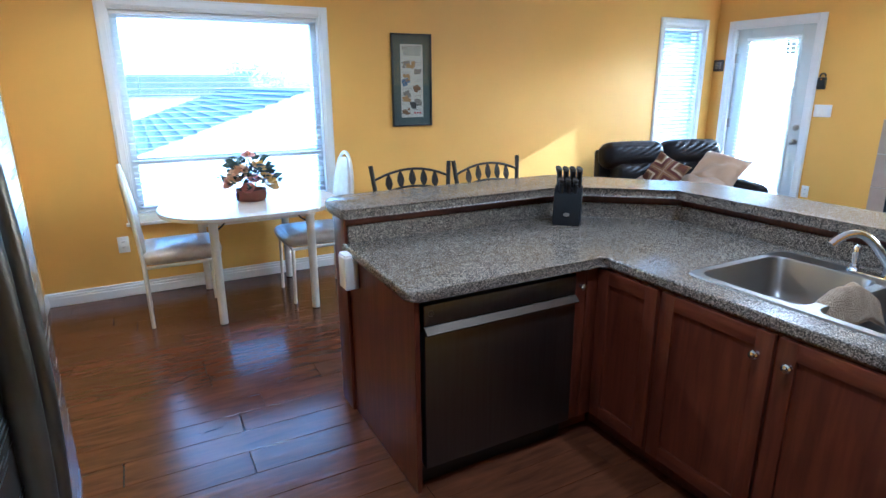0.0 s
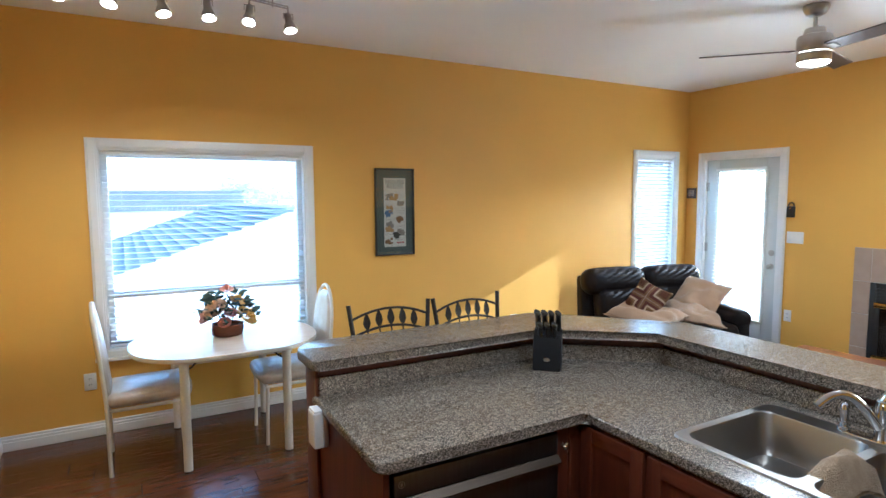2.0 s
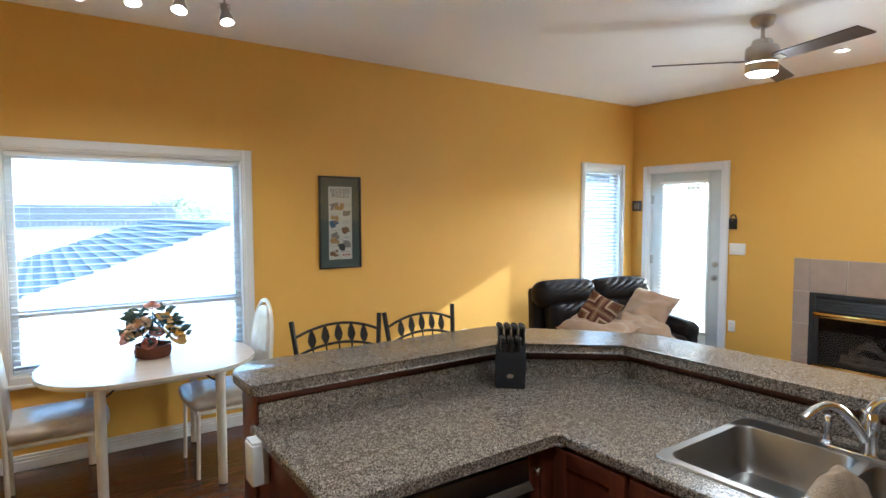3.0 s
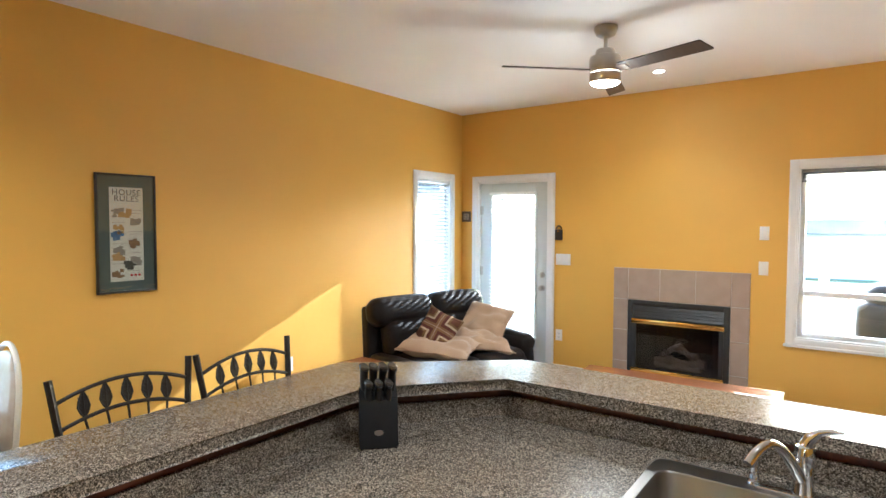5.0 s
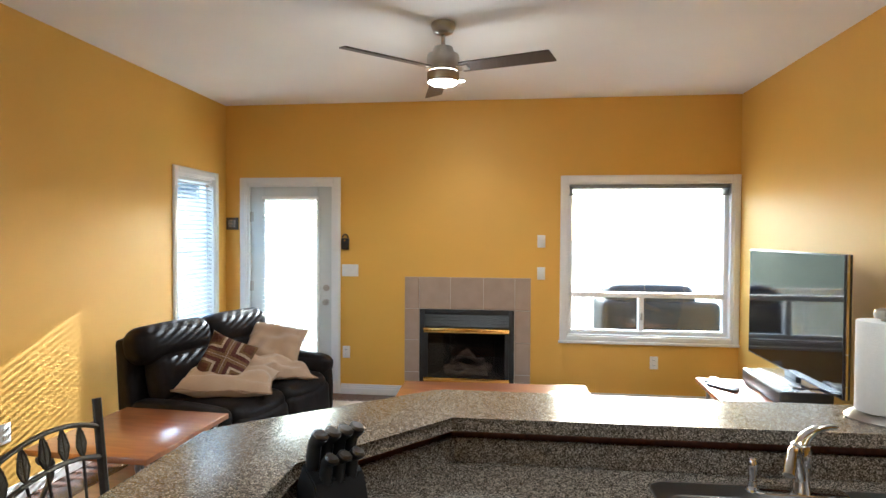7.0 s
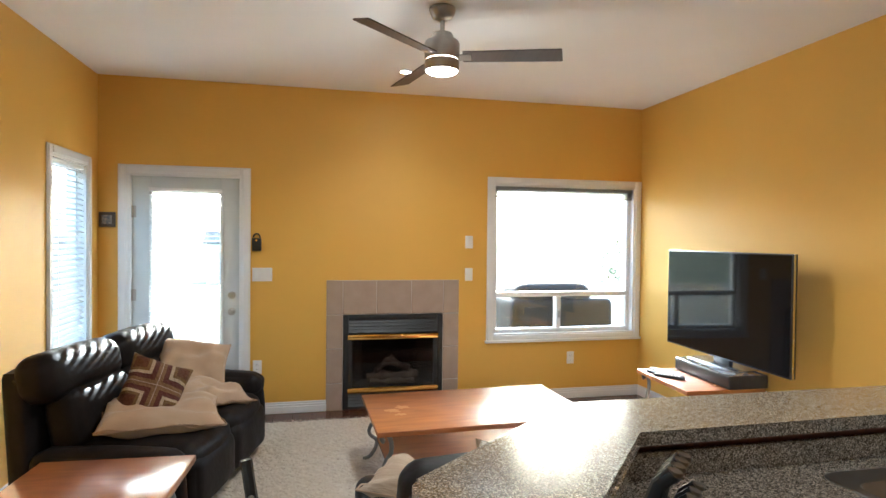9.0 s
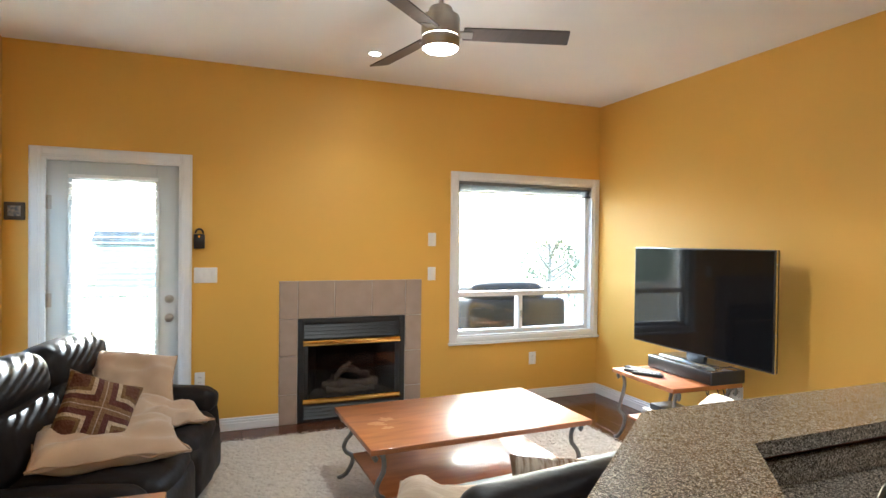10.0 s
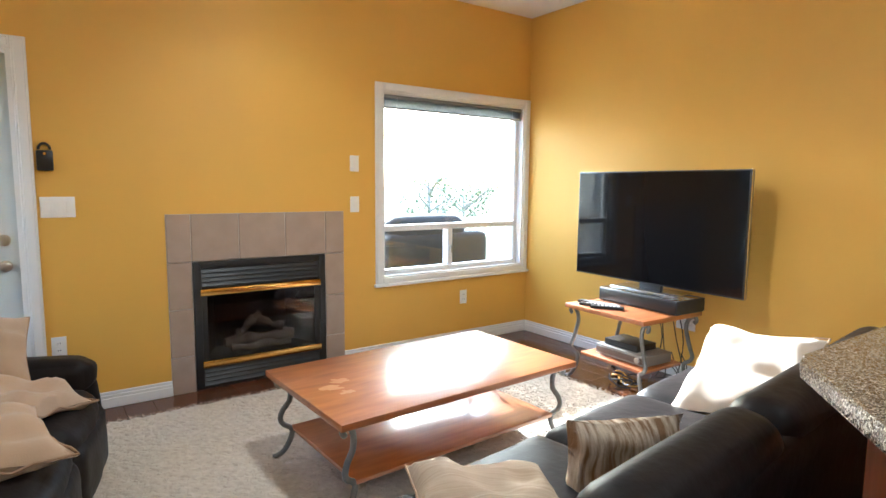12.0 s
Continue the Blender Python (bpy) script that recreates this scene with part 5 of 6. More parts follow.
dining_chair("dining_chair", (1.205, 4.47, 0), 180, "cream metal dining chair tucked under the table")

# flowers
flowers = thing("flower_arrangement", (0.79, 4.60, 0.725), 0, "silk roses and leaves in a low brown basket", "flowers")
BASKET = material("brown_woven_basket", (0.13, 0.04, 0.02), 0.7, second=(0.20, 0.07, 0.035), scale=40, bump=0.8, bump_scale=90, stretch=(1, 1, 4))
part("basket", lathe(bmesh.new(), [(0.075, 0), (0.08, 0.004), (0.088, 0.03), (0.086, 0.06), (0.09, 0.066), (0.08, 0.068), (0.07, 0.05)], 28), BASKET, flowers)
part("basket_handle", tube(bmesh.new(), [(-0.085, -0.02 + 0.04 * math.cos(a) * 0.6, 0.03 + 0.02 * math.sin(a)) for a in [k * math.pi / 6 for k in range(13)]], 0.005, 8), BASKET, flowers)
PETALS = {n: material("petal_" + n, c, 0.8, second=tuple(min(1, v * 1.15) for v in c), scale=18, sheen=0.3) for n, c in (("cream", (0.62, 0.38, 0.18)), ("pink", (0.55, 0.20, 0.14)), ("yellow", (0.62, 0.34, 0.035)), ("blush", (0.58, 0.27, 0.18)))}
SILK_LEAF = material("silk_leaf", (0.028, 0.05, 0.035), 0.6, second=(0.05, 0.075, 0.045), scale=20)
r = random.Random(21)


def rose(parent, at, size, mat, toward):
    """Petals in rings that open outwards."""
    bm = bmesh.new()
    m = Matrix.Translation(at) @ Vector(toward).to_track_quat("Z", "Y").to_matrix().to_4x4()
    for ring in range(4):
        n = 3 + ring * 2
        for k in range(n):
            a = 2 * math.pi * (k + 0.5 * (ring % 2)) / n + r.uniform(-0.15, 0.15)
            open_ = 0.25 + ring * 0.33
            rad = size * (0.16 + 0.24 * ring)
            for s0, s1 in ((-1, 0), (0, 1)):
                q = []
                for s, h in ((s0, 0.0), (s1, 0.0), (s1, 1.0), (s0, 1.0)):
                    aa = a + s * (0.62 - 0.06 * ring) * (0.55 if h == 0 else 1.0)
                    rr = rad * (0.35 + 0.75 * h * (0.5 + open_ * 0.6)) * (1.06 if s == 0 else 1.0)
                    z = size * (h * (0.95 - 0.26 * ring) - 0.05 * ring) + (0.0 if s == 0 else -0.06 * size)
                    q.append(bm.verts.new(m @ Vector((math.cos(aa) * rr, math.sin(aa) * rr, z))))
                bm.faces.new(q)
    return part("rose", bm, mat, parent)


for p, s, c in (((-0.075, -0.05, 0.17), 0.062, "cream"), ((0.10, -0.065, 0.115), 0.06, "yellow"), ((0.055, -0.03, 0.205), 0.042, "yellow"), ((0.0, -0.01, 0.27), 0.036, "blush"),
                ((-0.125, -0.03, 0.12), 0.042, "blush"), ((-0.03, -0.085, 0.09), 0.034, "pink"), ((0.07, 0.06, 0.17), 0.05, "cream"), ((-0.06, 0.07, 0.16), 0.05, "yellow"), ((0.01, -0.06, 0.14), 0.034, "pink")):
    rose(flowers, p, s, PETALS[c], (p[0], p[1] - 0.02, 0.12))
    p = tuple(p)
    part("stem", tube(bmesh.new(), [(p[0] * 0.2, p[1] * 0.2, 0.04), (p[0] * 0.7, p[1] * 0.7, p[2] * 0.7), p], 0.0025, 5), SILK_LEAF, flowers)
for k in range(120):
    a, e = r.uniform(0, 6.28), r.uniform(0.1, 1.35)
    d = r.uniform(0.09, 0.17)
    p = Vector((math.cos(a) * math.cos(e) * d, math.sin(a) * math.cos(e) * d * 0.8, 0.07 + math.sin(e) * d * 1.15))
    u = Vector((math.cos(a), math.sin(a), r.uniform(-0.3, 0.9))).normalized()
    side = u.cross(Vector((r.gauss(0, 1), r.gauss(0, 1), 1))).normalized()
    ln, wd = r.uniform(0.04, 0.075), r.uniform(0.014, 0.024)
    bm = bmesh.new()
    nrm = u.cross(side)
    q = [p, p + u * ln * 0.4 + side * wd, p + u * ln, p + u * ln * 0.4 - side * wd, p + u * ln * 0.45 - nrm * 0.006]
    v = [bm.verts.new(x) for x in q]
    for i in range(4):
        bm.faces.new((v[i], v[(i + 1) % 4], v[4]))
    part("leaf", bm, SILK_LEAF, flowers, smooth=False)
flowers.scale = (1.2, 1.2, 1.2)


# bar chairs with leaf backs
def bar_chair(at, turn):
    """A wrought-iron counter chair; it faces local -y, its back is at +y."""
    c = thing("bar_chair", at, turn, "dark wrought-iron bar chair with a leaf-pattern back", "chair", "chairs at the breakfast bar")
    w = 0.235
    for s in (-1, 1):
        part("back_post", tube(bmesh.new(), [(s * w * 0.88, 0.16, 0), (s * w * 0.9, 0.17, 0.62), (s * w * 0.95, 0.2, 0.85), (s * (w + 0.012), 0.235, 1.075)], 0.0135, 8), IRON, c)
        part("front_leg", tube(bmesh.new(), [(s * w * 0.9, -0.2, 0), (s * w * 0.88, -0.18, 0.62)], 0.0125, 8), IRON, c)
        part("side_stretcher", tube(bmesh.new(), [(s * w * 0.89, -0.19, 0.25), (s * w * 0.89, 0.165, 0.25)], 0.008, 8), IRON, c)
    for y in (-0.19, 0.165):
        part("stretcher", tube(bmesh.new(), [(-w * 0.89, y, 0.25), (w * 0.89, y, 0.25)], 0.008, 8), IRON, c)

    def arc(u, z0, sag):
        return Vector((u * w, 0.205 + 0.03 * (z0 - 0.88) / 0.19, z0 + sag * (1 - u * u)))
    rails = ((0.99, 0.055), (0.895, 0.05), (0.70, 0.02))
    for z0, sag in rails:
        part("back_rail", tube(bmesh.new(), [arc(-0.97 + 1.94 * k / 16, z0, sag) for k in range(17)], 0.0075, 8), IRON, c)
    for k in range(5):
        u = -0.62 + 0.31 * k
        p0, p1, p2 = arc(u * 0.78, *rails[2]), arc(u, *rails[1]), arc(u, *rails[0])
        part("back_rod", tube(bmesh.new(), [p0, p0.lerp(p1, 0.5) + Vector((0.006, 0, 0)), p1], 0.0045, 6), IRON, c)
        leaf = bmesh.new()
        rise = (p2 - p1)
        edge = [(0.0, 0.05), (0.5, 0.16), (0.95, 0.40), (0.75, 0.62), (0.35, 0.84), (0.0, 1.0)]
        for s in (-1, 1):
            tube(leaf, [p1 + rise * h + Vector((s * 0.021 * a, 0, 0)) for a, h in edge], 0.0032, 6)
            for h in (0.25, 0.42, 0.59):
                tube(leaf, [p1 + rise * h, p1 + rise * (h + 0.16) + Vector((s * 0.0165, 0, 0))], 0.0022, 5)
        tube(leaf, [p1, p2], 0.003, 6)
        rim_ = [(a, h) for a, h in edge] + [(-a, h) for a, h in edge[-2:0:-1]]
        faces = [[leaf.verts.new(p1 + rise * h + Vector((0.021 * a, dy, 0))) for a, h in rim_] for dy in (-0.001, 0.001)]
        leaf.faces.new(faces[0]), leaf.faces.new(faces[1][::-1])
        part("leaf_motif", leaf, IRON, c)
    bm = bmesh.new()
    soft(bm, (0.44, 0.40, 0.07), 0.03, pose(0, -0.01, 0.655), n=10, puff=0.015)
    part("seat", bm, SEAT_FABRIC, c, "pale padded seat")
    part("seat_frame", cube(-0.205, 0.205, -0.19, 0.17, 0.61, 0.622, 0.003), IRON, c)
    return c


bar_chair((1.495, 3.18, 0), -3)
bar_chair((2.04, 3.17, 0), 4)

# ---- living room ----
rug = thing("area_rug", (0, 0, 0), 0, "thick cream shag rug under the coffee table", "rug")
part("backing", cube(3.45, 5.87, 0.80, 3.90, 0.0, 0.012), RUG_PILE, rug)
NX, NY = 150, 190
X0, X1, Y0, Y1 = 3.45, 5.88, 0.79, 3.91
gx, gy = np.meshgrid(np.linspace(X0, X1, NX), np.linspace(Y0, Y1, NY), indexing="ij")
rs = np.random.RandomState(4)
gz = 0.024 + rs.uniform(-0.004, 0.004, gx.shape)
gx = gx + rs.uniform(-0.007, 0.007, gx.shape)
gy = gy + rs.uniform(-0.007, 0.007, gx.shape)
gz[0, :] = gz[-1, :] = 0.004
gz[:, 0] = gz[:, -1] = 0.004
idx = np.arange(NX * NY).reshape(NX, NY)
quads = np.stack([idx[:-1, :-1], idx[1:, :-1], idx[1:, 1:], idx[:-1, 1:]], -1).reshape(-1, 4)
me = bpy.data.meshes.new("pile")
me.from_pydata(np.stack([gx, gy, gz], -1).reshape(-1, 3).tolist(), [], quads.tolist())
me.materials.append(RUG_PILE)
pile = new("shag_surface", me)
pile.parent = rug
# tufts, joined, too many to count
tv, tf = [], []
for _ in range(70000):
    x, y = rs.uniform(X0 - 0.01, X1 + 0.012), rs.uniform(Y0 - 0.012, Y1 + 0.01)
    a, ln, w = rs.uniform(0, 6.28), rs.uniform(0.010, 0.024), rs.uniform(0.0014, 0.003)
    dx, dy = math.cos(a), math.sin(a)
    z = 0.020
    k = len(tv)
    tv += [(x - dy * w, y + dx * w, z), (x + dy * w, y - dx * w, z), (x + dx * ln * 0.9, y + dy * ln * 0.9, z + ln * 0.8)]
    tf.append((k, k + 1, k + 2))
me = bpy.data.meshes.new("shag")
me.from_pydata(tv, [], tf)
me.materials.append(RUG_PILE)
tufts = new("shag", me)
tufts.parent = rug
tagged(tufts, kind="stuff")


def s_leg(parent, x, y, sx, sy, h, shelf, size=1.0):
    """A flat iron leg in an S sweep, scrolled at the top; it bows outwards along (sx, sy)."""
    pts = [(0.045, h - 0.045), (0.058, h - 0.03), (0.055, h - 0.008), (0.035, h - 0.004), (0.012, h - 0.02), (-0.005, h - 0.06), (-0.002, h - 0.12), (0.03, shelf + 0.09), (0.045, shelf + 0.045), (0.03, shelf + 0.012), (0.0, shelf - 0.005),
           (-0.012, shelf - 0.03), (0.0, shelf * 0.55), (0.03, shelf * 0.25), (0.062, 0.018), (0.085, 0.012)]
    n = math.hypot(sx, sy)
    line = [(x + sx / n * d * size, y + sy / n * d * size, z) for d, z in pts]
    smooth_line = []
    for i in range(len(line) - 1):
        for t in (0, 0.5):
            p = [Vector(line[max(0, min(len(line) - 1, i + j))]) for j in (-1, 0, 1, 2)]
            smooth_line.append(0.5 * (2 * p[1] + (p[2] - p[0]) * t + (2 * p[0] - 5 * p[1] + 4 * p[2] - p[3]) * t * t + (3 * p[1] - p[0] - 3 * p[2] + p[3]) * t ** 3))
    smooth_line.append(Vector(line[-1]))
    return part("leg", tube(bmesh.new(), smooth_line, 0.0135, 10), PEWTER, parent)


def scroll_table(name, at, turn, w, d, h, shelf, label, category, legs, inset=0.04, thick=0.032):
    """A wooden top and lower shelf on four scrolled iron legs."""
    t = thing(name, at, turn, label, category)
    part("tabletop", cube(-w / 2, w / 2, -d / 2, d / 2, h - thick, h, 0.005, 2), PINE, t)
    part("shelf", cube(-w / 2 + 0.07, w / 2 - 0.07, -d / 2 + 0.10, d / 2 - 0.10, shelf - 0.022, shelf, 0.004, 2), PINE, t)
    for sx in (-1, 1):
        for sy in (-1, 1):
            s_leg(t, sx * (w / 2 - inset - 0.04), sy * (d / 2 - inset - 0.05), sx * legs[0], sy * legs[1], h - thick - 0.001, shelf)
    return t


ct = scroll_table("coffee_table", (4.605, 2.245, 0.014), 2.0, 0.82, 1.385, 0.45, 0.165, "orange-stained wooden coffee table with scrolled iron legs", "coffee table", (0.35, 1.0))
WEAR = material("worn_pale_patch", (0.46, 0.23, 0.10), 0.45, second=(0.40, 0.17, 0.06), scale=22)
for (wx, wy, s) in ((-0.02, 0.54, 0.9), (0.055, 0.475, 0.6), (-0.10, 0.50, 0.5)):
    o = [(wx + 0.055 * s * math.cos(a) * (0.8 + 0.8 * noise.noise(Vector((1.6 * math.cos(a), 1.6 * math.sin(a), s * 4)))), wy + 0.075 * s * math.sin(a) * (0.8 + 0.8 * noise.noise(Vector((1.6 * math.cos(a), 1.6 * math.sin(a), s * 4))))) for a in [2 * math.pi * k / 22 for k in range(22)]]
    part("worn_patch", prism(bmesh.new(), o, 0.4502, 0.4508), WEAR, ct)

scroll_table("side_table", (3.57, 4.21, 0), -3.0, 0.74, 0.70, 0.50, 0.18, "orange-stained wooden side table with scrolled iron legs", "side table", (1.0, 0.4))
stand = scroll_table("television_stand", (4.65, 0.50, 0), -3.0, 0.68, 0.60, 0.56, 0.205, "orange-stained wooden stand with scrolled iron legs", "stand", (1.0, 0.25), inset=0.02)

# television, sound base, boxes, remotes, cables
tv = thing("television", (4.665, 0.285, 0.655), -2.0, "large flat black television on a low foot", "television")
part("panel", cube(-0.69, 0.69, -0.02, 0.018, 0.045, 0.845, 0.004), BLACK_PLASTIC, tv)
part("screen", cube(-0.682, 0.682, 0.0175, 0.0195, 0.056, 0.837), SCREEN, tv)
part("bezel_edge", cube(-0.6915, 0.6915, -0.006, 0.010, 0.0435, 0.8465, 0.002), STEEL, tv)
part("neck", cube(-0.09, 0.09, -0.035, 0.0, 0.006, 0.12, 0.006), BLACK_PLASTIC, tv)
part("foot", cube(-0.27, 0.27, -0.11, 0.10, 0.0, 0.008, 0.003), STEEL, tv)
sound = thing("sound_base", (4.655, 0.335, 0.56), -3.0, "long dark grey sound base under the television", "speaker")
part("case", cube(-0.36, 0.30, -0.15, 0.15, 0.0, 0.093, 0.008, 3), material("charcoal_case", (0.035, 0.038, 0.043), 0.45, second=(0.045, 0.048, 0.053), scale=30), sound)
part("grille", cube(-0.352, 0.292, 0.149, 0.1535, 0.008, 0.085, 0.003), BLACK_PLASTIC, sound)
part("top_strip", cube(-0.352, 0.292, -0.10, 0.14, 0.0925, 0.0945), STEEL, sound)
for k, (x, y, a, c) in enumerate(((4.80, 0.70, 24, 0), (4.77, 0.645, 14, 1), (4.70, 0.70, 34, 0), (4.86, 0.66, 6, 0))):
    rm = thing("remote_control", (x, y, 0.56), a, "slim black remote control with grey buttons", "remote", "remote controls")
    part("shell", cube(-0.11, 0.11, -0.025, 0.025, 0, 0.02, 0.006, 2), BLACK_PLASTIC if c == 0 else material("grey_remote", (0.30, 0.31, 0.33), 0.4), rm)
    for j in range(6):
        part("button", cube(-0.08 + 0.026 * j, -0.066 + 0.026 * j, -0.012, 0.012, 0.0195, 0.022, 0.001, 1), PLATE, rm)
vcr = thing("video_recorder", (4.62, 0.50, 0.205), -3.0, "silver-grey video recorder on the lower shelf", "video recorder")
part("case", cube(-0.21, 0.21, -0.13, 0.14, 0.006, 0.075, 0.004), material("silver_plastic", (0.32, 0.31, 0.29), 0.4, 0.3, second=(0.28, 0.27, 0.25)), vcr)
part("front_panel", cube(-0.208, 0.208, 0.139, 0.144, 0.02, 0.06, 0.002), material("brown_grey_front", (0.13, 0.10, 0.085), 0.4), vcr)
part("dial", lathe(bmesh.new(), [(0.02, 0), (0.02, 0.008), (0.016, 0.012), (0.0, 0.012)], 18), NICKEL, vcr).matrix_basis = pose(-0.15, 0.144, 0.042, -90, 0, 0)
for sx in (-0.17, 0.17):
    for sy in (-0.1, 0.11):
        part("foot", cube(sx - 0.012, sx + 0.012, sy - 0.012, sy + 0.012, 0, 0.007), BLACK_PLASTIC, vcr)
stb = thing("set_top_box", (4.65, 0.50, 0.280), -3.0, "small black set-top box on the recorder", "set-top box")
part("case", cube(-0.14, 0.14, -0.10, 0.10, 0.0, 0.045, 0.005), BLACK_PLASTIC, stb)
CABLE = material("black_cable", (0.012, 0.012, 0.012), 0.5)
YELLOW_CABLE = material("yellow_cable", (0.55, 0.30, 0.01), 0.5)
r = random.Random(8)
for k in range(8):
    x, y = 4.42 + 0.03 * k, 0.24 + 0.01 * (k % 3)
    z0 = 0.53 if k % 2 else 0.24
    pts = [(x, y, z0), (x + r.uniform(-0.05, 0.03), y - 0.03, z0 * 0.6), (x - 0.06 + r.uniform(-0.05, 0.05), y + r.uniform(-0.02, 0.06), 0.08), (x + r.uniform(-0.1, 0.1), y + r.uniform(0.0, 0.15), 0.006)]
    sm = []
    for i in range(3):
        for t in (0, 0.25, 0.5, 0.75):
            p = [Vector(pts[max(0, min(3, i + j))]) for j in (-1, 0, 1, 2)]
            sm.append(0.5 * (2 * p[1] + (p[2] - p[0]) * t + (2 * p[0] - 5 * p[1] + 4 * p[2] - p[3]) * t * t + (3 * p[1] - p[0] - 3 * p[2] + p[3]) * t ** 3))
    tagged(link("power_cable", tube(bmesh.new(), sm, 0.0035, 6), CABLE, True), "thin black cable hanging behind the stand", "cable", "cables behind the stand")
for k in range(6):
    c = (4.66 + r.uniform(-0.08, 0.08), 0.52 + r.uniform(-0.06, 0.06))
    rad = r.uniform(0.05, 0.09)
    pts = [(c[0] + rad * math.cos(a) * (1 + 0.15 * math.sin(3 * a + k)), c[1] + rad * 0.7 * math.sin(a), 0.008 + 0.010 * k + 0.012 * (1 + math.sin(2 * a + k))) for a in [2 * math.pi * j / 20 for j in range(19)]]
    tagged(link("coiled_cable", tube(bmesh.new(), pts, 0.005, 6), YELLOW_CABLE if k in (1, 4) else CABLE, True), "loosely coiled yellow cable on the floor" if k in (1, 4) else "loosely coiled black cable on the floor", "cable", "cables on the floor")

# ---- sofas ----


def roll(bm, w, d, h, r, m, seed, wrinkle=0.010, n=16, puff=0.02):
    return soft(bm, (w, d, h), r, m, n=n, puff=puff, wrinkle=wrinkle, seed=seed, freq=7)


def sofa(name, at, turn, seats, seat_w, label, arms=(0.6, 0.6), arm=0.17, depth=0.95, back_h=0.93, tilt=12, head=0.25, bulge=1.0):
    """A padded leather sofa. Local x along it, it faces -y; origin under its middle. arms: the height of each arm."""
    s = thing(name, at, turn, label, "sofa", "leather sofas")
    w = seats * seat_w
    part("base", cube(-w / 2, w / 2, -depth / 2 + 0.06, depth / 2 - 0.06, 0.05, 0.30, 0.03, 3), LEATHER, s)
    part("back_shell", soft(bmesh.new(), (w + 2 * arm - 0.02, 0.13, back_h - 0.12), 0.04, pose(0, depth / 2 - 0.07, 0.05 + (back_h - 0.12) / 2, -tilt * 0.3, 0, 0), n=10), LEATHER, s)
    for k in range(seats):
        x = -w / 2 + seat_w * (k + 0.5)
        part("seat_cushion", roll(bmesh.new(), seat_w - 0.01, depth - 0.24, 0.20, 0.07, pose(x, -0.10, 0.355), 3.1 + k + at[0], puff=0.025, wrinkle=0.008), LEATHER, s)
        part("foot_rest", roll(bmesh.new(), seat_w - 0.015, 0.12, 0.30, 0.055, pose(x, -depth / 2 + 0.05, 0.23), 7.7 + k, puff=0.015), LEATHER, s)
        part("back_cushion", roll(bmesh.new(), seat_w - 0.01, head * 0.8, back_h - 0.60, 0.07, pose(x, depth / 2 - head * 0.9, 0.40 + (back_h - 0.60) / 2, -tilt, 0, 0), 11.3 + k + at[1], puff=0.03 * bulge), LEATHER, s)
        hw = seat_w + arm * 0.9
        hx = x + (0 if seats == 3 and k == 1 else (-1 if k == 0 else 1)) * arm * 0.45
        if seats == 3 and k == 1:
            hw = seat_w + 0.012
        part("head_cushion", roll(bmesh.new(), hw + 0.01, head, 0.26, min(head, 0.26) * 0.42, pose(hx, depth / 2 - head * 0.56, back_h - 0.13, -tilt, 0, 0), 17.9 + k + at[1], wrinkle=0.006 * bulge, puff=0.018 * bulge), LEATHER, s)
    for sx, arm_h in zip((-1, 1), arms):
        x = sx * (w / 2 + arm / 2)
        part("arm", roll(bmesh.new(), arm, depth - 0.16, arm_h - 0.1, min(0.06, arm * 0.45), pose(x, -0.04, 0.03 + (arm_h - 0.1) / 2), 23.0 + sx, wrinkle=0.005), LEATHER, s)
        part("arm_pad", roll(bmesh.new(), arm + 0.05, depth - 0.20, 0.16, min(0.075, arm * 0.48), pose(x, -0.05, arm_h - 0.08), 29.0 + sx, wrinkle=0.010), LEATHER, s)
    for sx in (-1, 1):
        for y in (-depth / 2 + 0.14, depth / 2 - 0.14):
            part("foot", cube(sx * (w / 2 - 0.05) - 0.025, sx * (w / 2 - 0.05) + 0.025, y - 0.025, y + 0.025, 0.0, 0.055, 0.004), BLACK_PLASTIC, s)
    return s


sofa("loveseat", (4.80, 4.22, 0.0), -13, 2, 0.57, "black leather recliner loveseat piled with beige cushions", arms=(0.46, 0.57), arm=0.12, back_h=0.945, bulge=0.5)
sofa("sofa", (3.36, 1.91, 0.0), 96, 3, 0.67, "black leather sofa backing on the breakfast bar", arms=(0.46, 0.46), arm=0.11, depth=0.90, back_h=0.782, tilt=9, head=0.20, bulge=0.4)

# crochet cushion and plain cushions
CROCHET = bpy.data.materials.new("brown_crochet")
CROCHET.use_nodes = True
cn, cl = CROCHET.node_tree.nodes, CROCHET.node_tree.links
cb = cn["Principled BSDF"]
cb.inputs["Roughness"].default_value = 0.95
ctc, sep = cn.new("ShaderNodeTexCoord"), cn.new("ShaderNodeSeparateXYZ")
cl.new(ctc.outputs["Object"], sep.inputs[0])


def cmath(op, a, b=None):
    n = cn.new("ShaderNodeMath")
    n.operation = op
    for i, v in enumerate((a, b)):
        if v is None:
            continue
        if isinstance(v, (int, float)):
            n.inputs[i].default_value = v
        else:
            cl.new(v, n.inputs[i])
    return n.outputs[0]


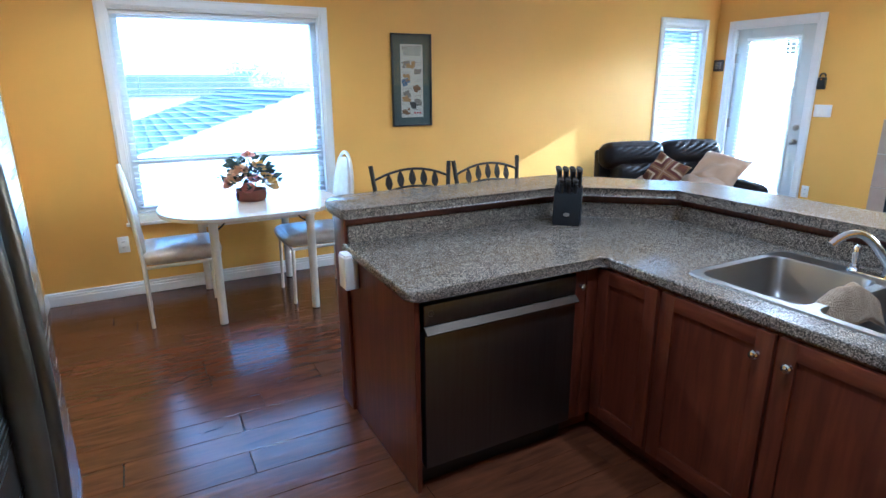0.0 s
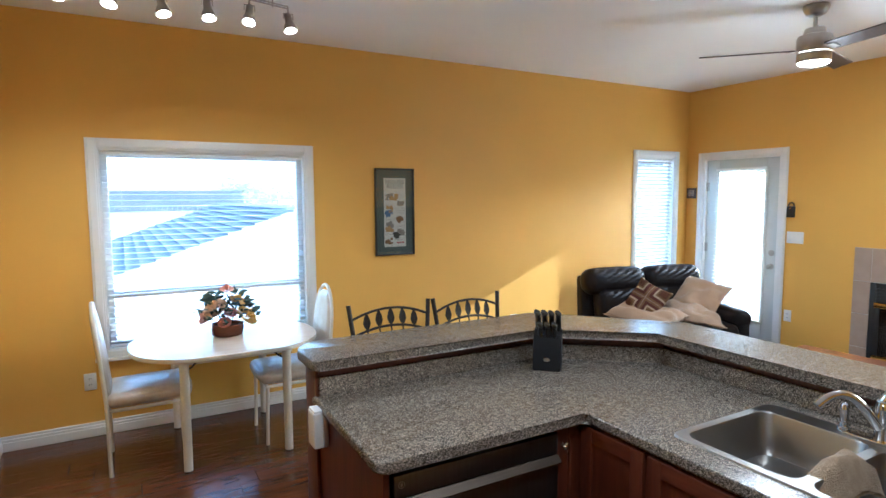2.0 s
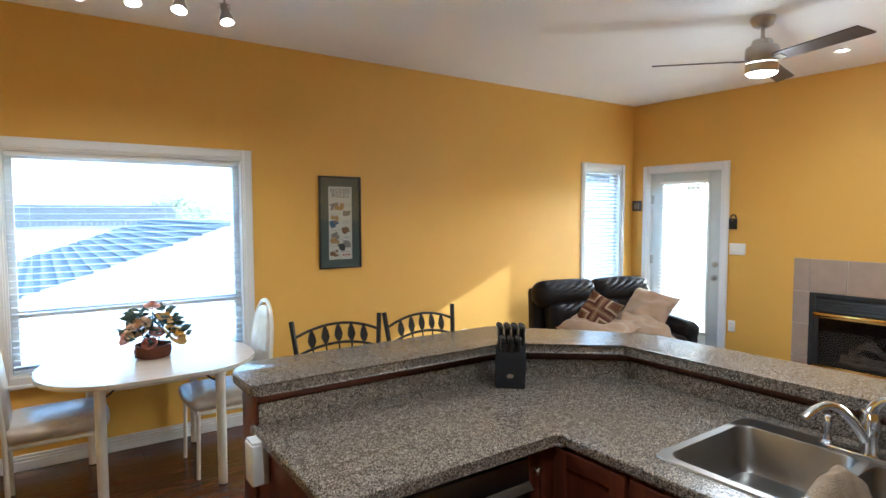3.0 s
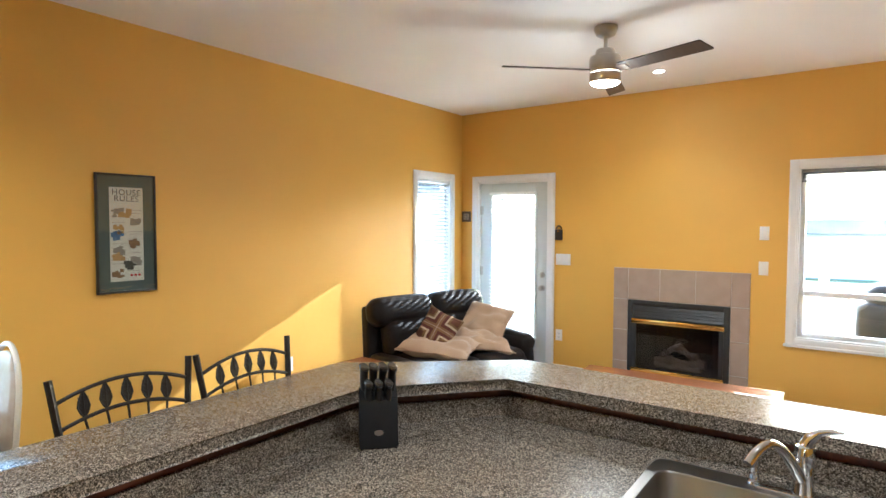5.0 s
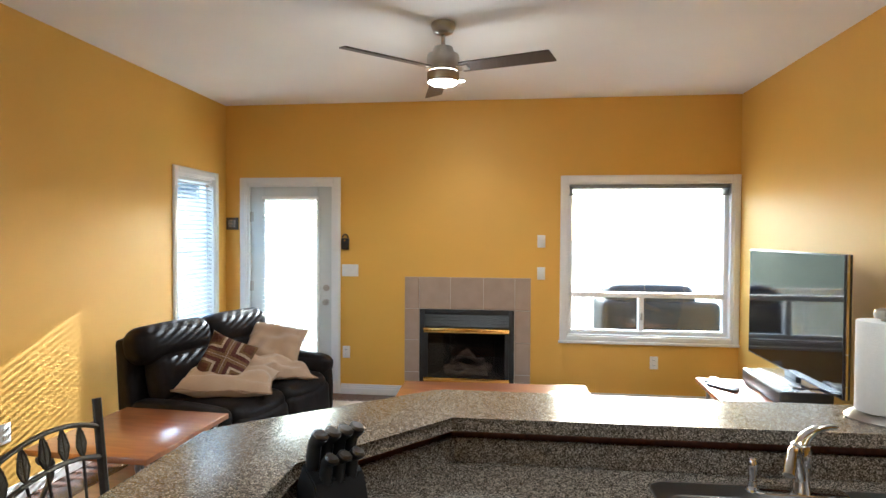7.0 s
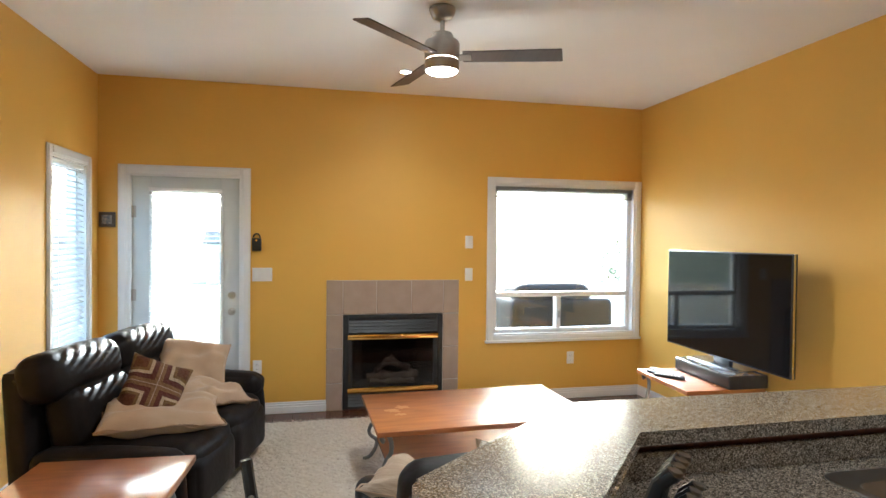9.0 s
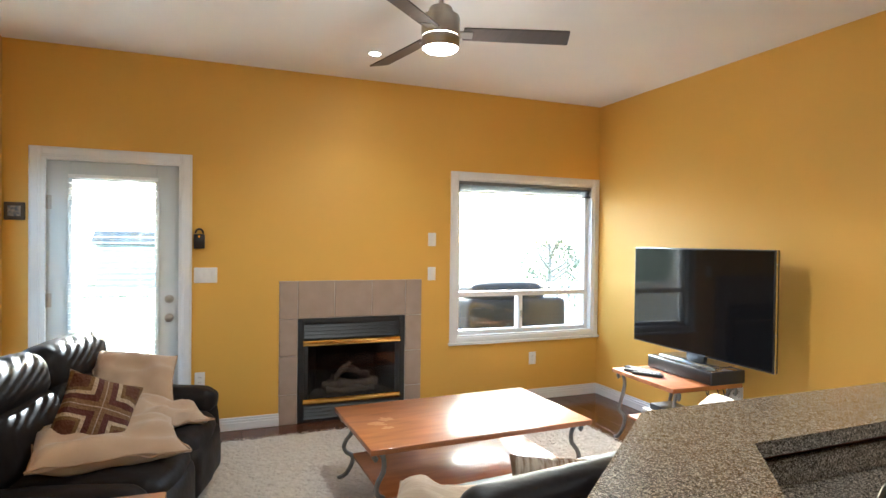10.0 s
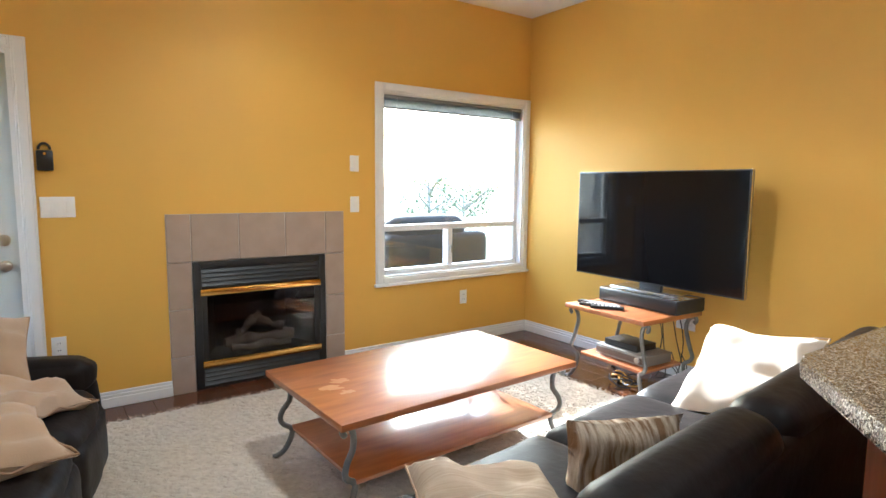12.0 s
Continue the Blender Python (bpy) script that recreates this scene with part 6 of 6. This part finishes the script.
ax, ay = cmath("ABSOLUTE", sep.outputs[0]), cmath("ABSOLUTE", sep.outputs[1])
far = cmath("MAXIMUM", cmath("ABSOLUTE", cmath("SUBTRACT", ax, 0.12)), cmath("ABSOLUTE", cmath("SUBTRACT", ay, 0.12)))
cr = cn.new("ShaderNodeValToRGB")
cr.color_ramp.interpolation = "CONSTANT"
els = cr.color_ramp.elements
els[0].position, els[0].color = 0.0, (0.13, 0.045, 0.02, 1)
els[1].position, els[1].color = 0.28, (0.20, 0.11, 0.04, 1)
for p, c in ((0.42, (0.55, 0.42, 0.28, 1)), (0.56, (0.12, 0.035, 0.025, 1)), (0.78, (0.24, 0.13, 0.06, 1)), (0.94, (0.50, 0.36, 0.27, 1))):
    els.new(p).color = c
cl.new(cmath("DIVIDE", far, 0.125), cr.inputs[0])
cno, cmx, cbp = cn.new("ShaderNodeTexNoise"), cn.new("ShaderNodeMix"), cn.new("ShaderNodeBump")
cno.inputs["Scale"].default_value = 70
cl.new(ctc.outputs["Object"], cno.inputs["Vector"])
cmx.data_type, cmx.blend_type = "RGBA", "MULTIPLY"
cmx.inputs["Factor"].default_value = 0.45
cl.new(cr.outputs[0], cmx.inputs["A"])
cl.new(cno.outputs["Fac"], cmx.inputs["B"])
cl.new(cmx.outputs["Result"], cb.inputs["Base Color"])
cbp.inputs["Strength"].default_value, cbp.inputs["Distance"].default_value = 1.0, 0.01
cl.new(cno.outputs["Fac"], cbp.inputs["Height"])
cl.new(cbp.outputs[0], cb.inputs["Normal"])


def cushion(name, m, w, h, t, mat, label, seed, crease=0.012, piping=None, group="loose cushions"):
    c = thing(name, m.translation, 0, label, "cushion", group)
    c.matrix_basis = m
    part("cover", pillow(bmesh.new(), w, h, t, Matrix.Identity(4), seed, crease=crease, n=20), mat, c)
    if piping:
        line = []
        for k in range(48):
            q = k / 12
            side, f = int(q), 2 * (q - int(q)) - 1
            u, v = ((f, -1), (1, f), (-f, 1), (-1, -f))[side]
            pinch = 1 - 0.10 * (1 - abs(u) ** 2) * (abs(v) ** 3) - 0.10 * (1 - abs(v) ** 2) * (abs(u) ** 3)
            line.append((u * w / 2 * pinch, v * h / 2 * pinch, noise.noise(Vector((u * 3 + seed, v * 3, 0))) * crease * 1.5))
        part("piping", tube(bmesh.new(), line + line[:1], 0.0045, 6), piping, c)
    return c


PIPING = material("beige_piping", (0.40, 0.27, 0.17), 0.9, second=(0.33, 0.22, 0.14), scale=30)


def plane(centre, along, across):
    """A pose from a centre and the two directions that a flat thing spans."""
    x = Vector(along).normalized()
    z = x.cross(Vector(across)).normalized()
    y = z.cross(x)
    return Matrix.Translation(centre) @ Matrix((x, y, z)).transposed().to_4x4()


cushion("crochet_cushion", plane((4.57, 4.20, 0.672), (0.10, -0.40, -0.17), (-0.2, -0.04, -0.36)), 0.35, 0.36, 0.15, CROCHET, "brown crochet cushion with square patterns", 3)
cushion("beige_cushion", plane((5.24, 4.12, 0.665), (0.08, -0.45, -0.08), (0.30, 0.08, 0.30)), 0.48, 0.42, 0.17, BEIGE_CLOTH, "crumpled beige cloth cushion on the loveseat", 9, 0.02, PIPING)
cushion("beige_cushion", pose(4.98, 3.99, 0.525, 8, 10, -38), 0.50, 0.46, 0.15, BEIGE_CLOTH, "crumpled beige cloth cushion on the loveseat", 14, 0.02, PIPING)
cushion("beige_cushion", pose(4.50, 4.14, 0.545, 6, 4, -74), 0.66, 0.44, 0.15, BEIGE_CLOTH, "crumpled beige cloth cushion lying flat on the loveseat", 17, 0.02, PIPING)
PALE_CLOTH = material("pale_cream_cloth", (0.60, 0.50, 0.40), 0.9, second=(0.52, 0.42, 0.33), scale=8, bump=0.3, bump_scale=240, sheen=0.3)
cushion("pale_cushion", pose(3.42, 1.34, 0.58, -24, 4, 12), 0.50, 0.64, 0.17, PALE_CLOTH, "pale cream cushion in the sunlight on the sofa", 23, 0.016, PIPING)
RIB = material("ribbed_beige_cloth", (0.46, 0.36, 0.26), 0.9, second=(0.30, 0.22, 0.15), scale=5, stretch=(1, 26, 1), bump=0.5, bump_scale=30)
cushion("ribbed_cushion", pose(3.44, 2.80, 0.475, 3, -4, 62), 0.46, 0.42, 0.12, RIB, "ribbed beige cushion on the sofa end", 31, 0.014, PIPING)

# knitted cushion
KNIT = material("chunky_brown_knit", (0.66, 0.56, 0.43), 0.95, second=(0.24, 0.14, 0.07), scale=9, stretch=(7, 0.5, 1), amount=0.22, bump=1.0, bump_scale=90)
cushion("knitted_cushion", plane((3.28, 2.40, 0.535), (-0.12, -0.27, 0.0), (0.09, 0.15, -0.15)), 0.38, 0.32, 0.14, KNIT, "chunky striped knitted cushion on the sofa", 37, 0.012)

# ---- floor planks ----
rng = random.Random(5)
plank_meshes = {}


def plank_mesh(length, width):
    key = (round(length, 2), width)
    if key not in plank_meshes:
        bm = cube(0, key[0] - 0.0015, 0, width - 0.0015, -0.012, 0.0, 0.0018, 1)
        me = bpy.data.meshes.new("plank")
        bm.to_mesh(me)
        bm.free()
        me.materials.append(FLOOR_WOOD)
        plank_meshes[key] = me
    return plank_meshes[key]


PW = 0.165
y, row = KS_Y - 0.02, 0
while y < N_Y:
    x = (W_X if y > 1.9 else KW_X) - rng.random() * 1.0 - 0.1
    while x < E_X + 0.02:
        ln = 1.2
        a, b = max(x, (W_X if y > 1.9 else KW_X) - 0.05), min(x + ln, E_X + 0.05)
        if b - a > 0.05:
            share("plank", plank_mesh(b - a, PW), floor, (a, y, 0))
        x += ln
    y += PW
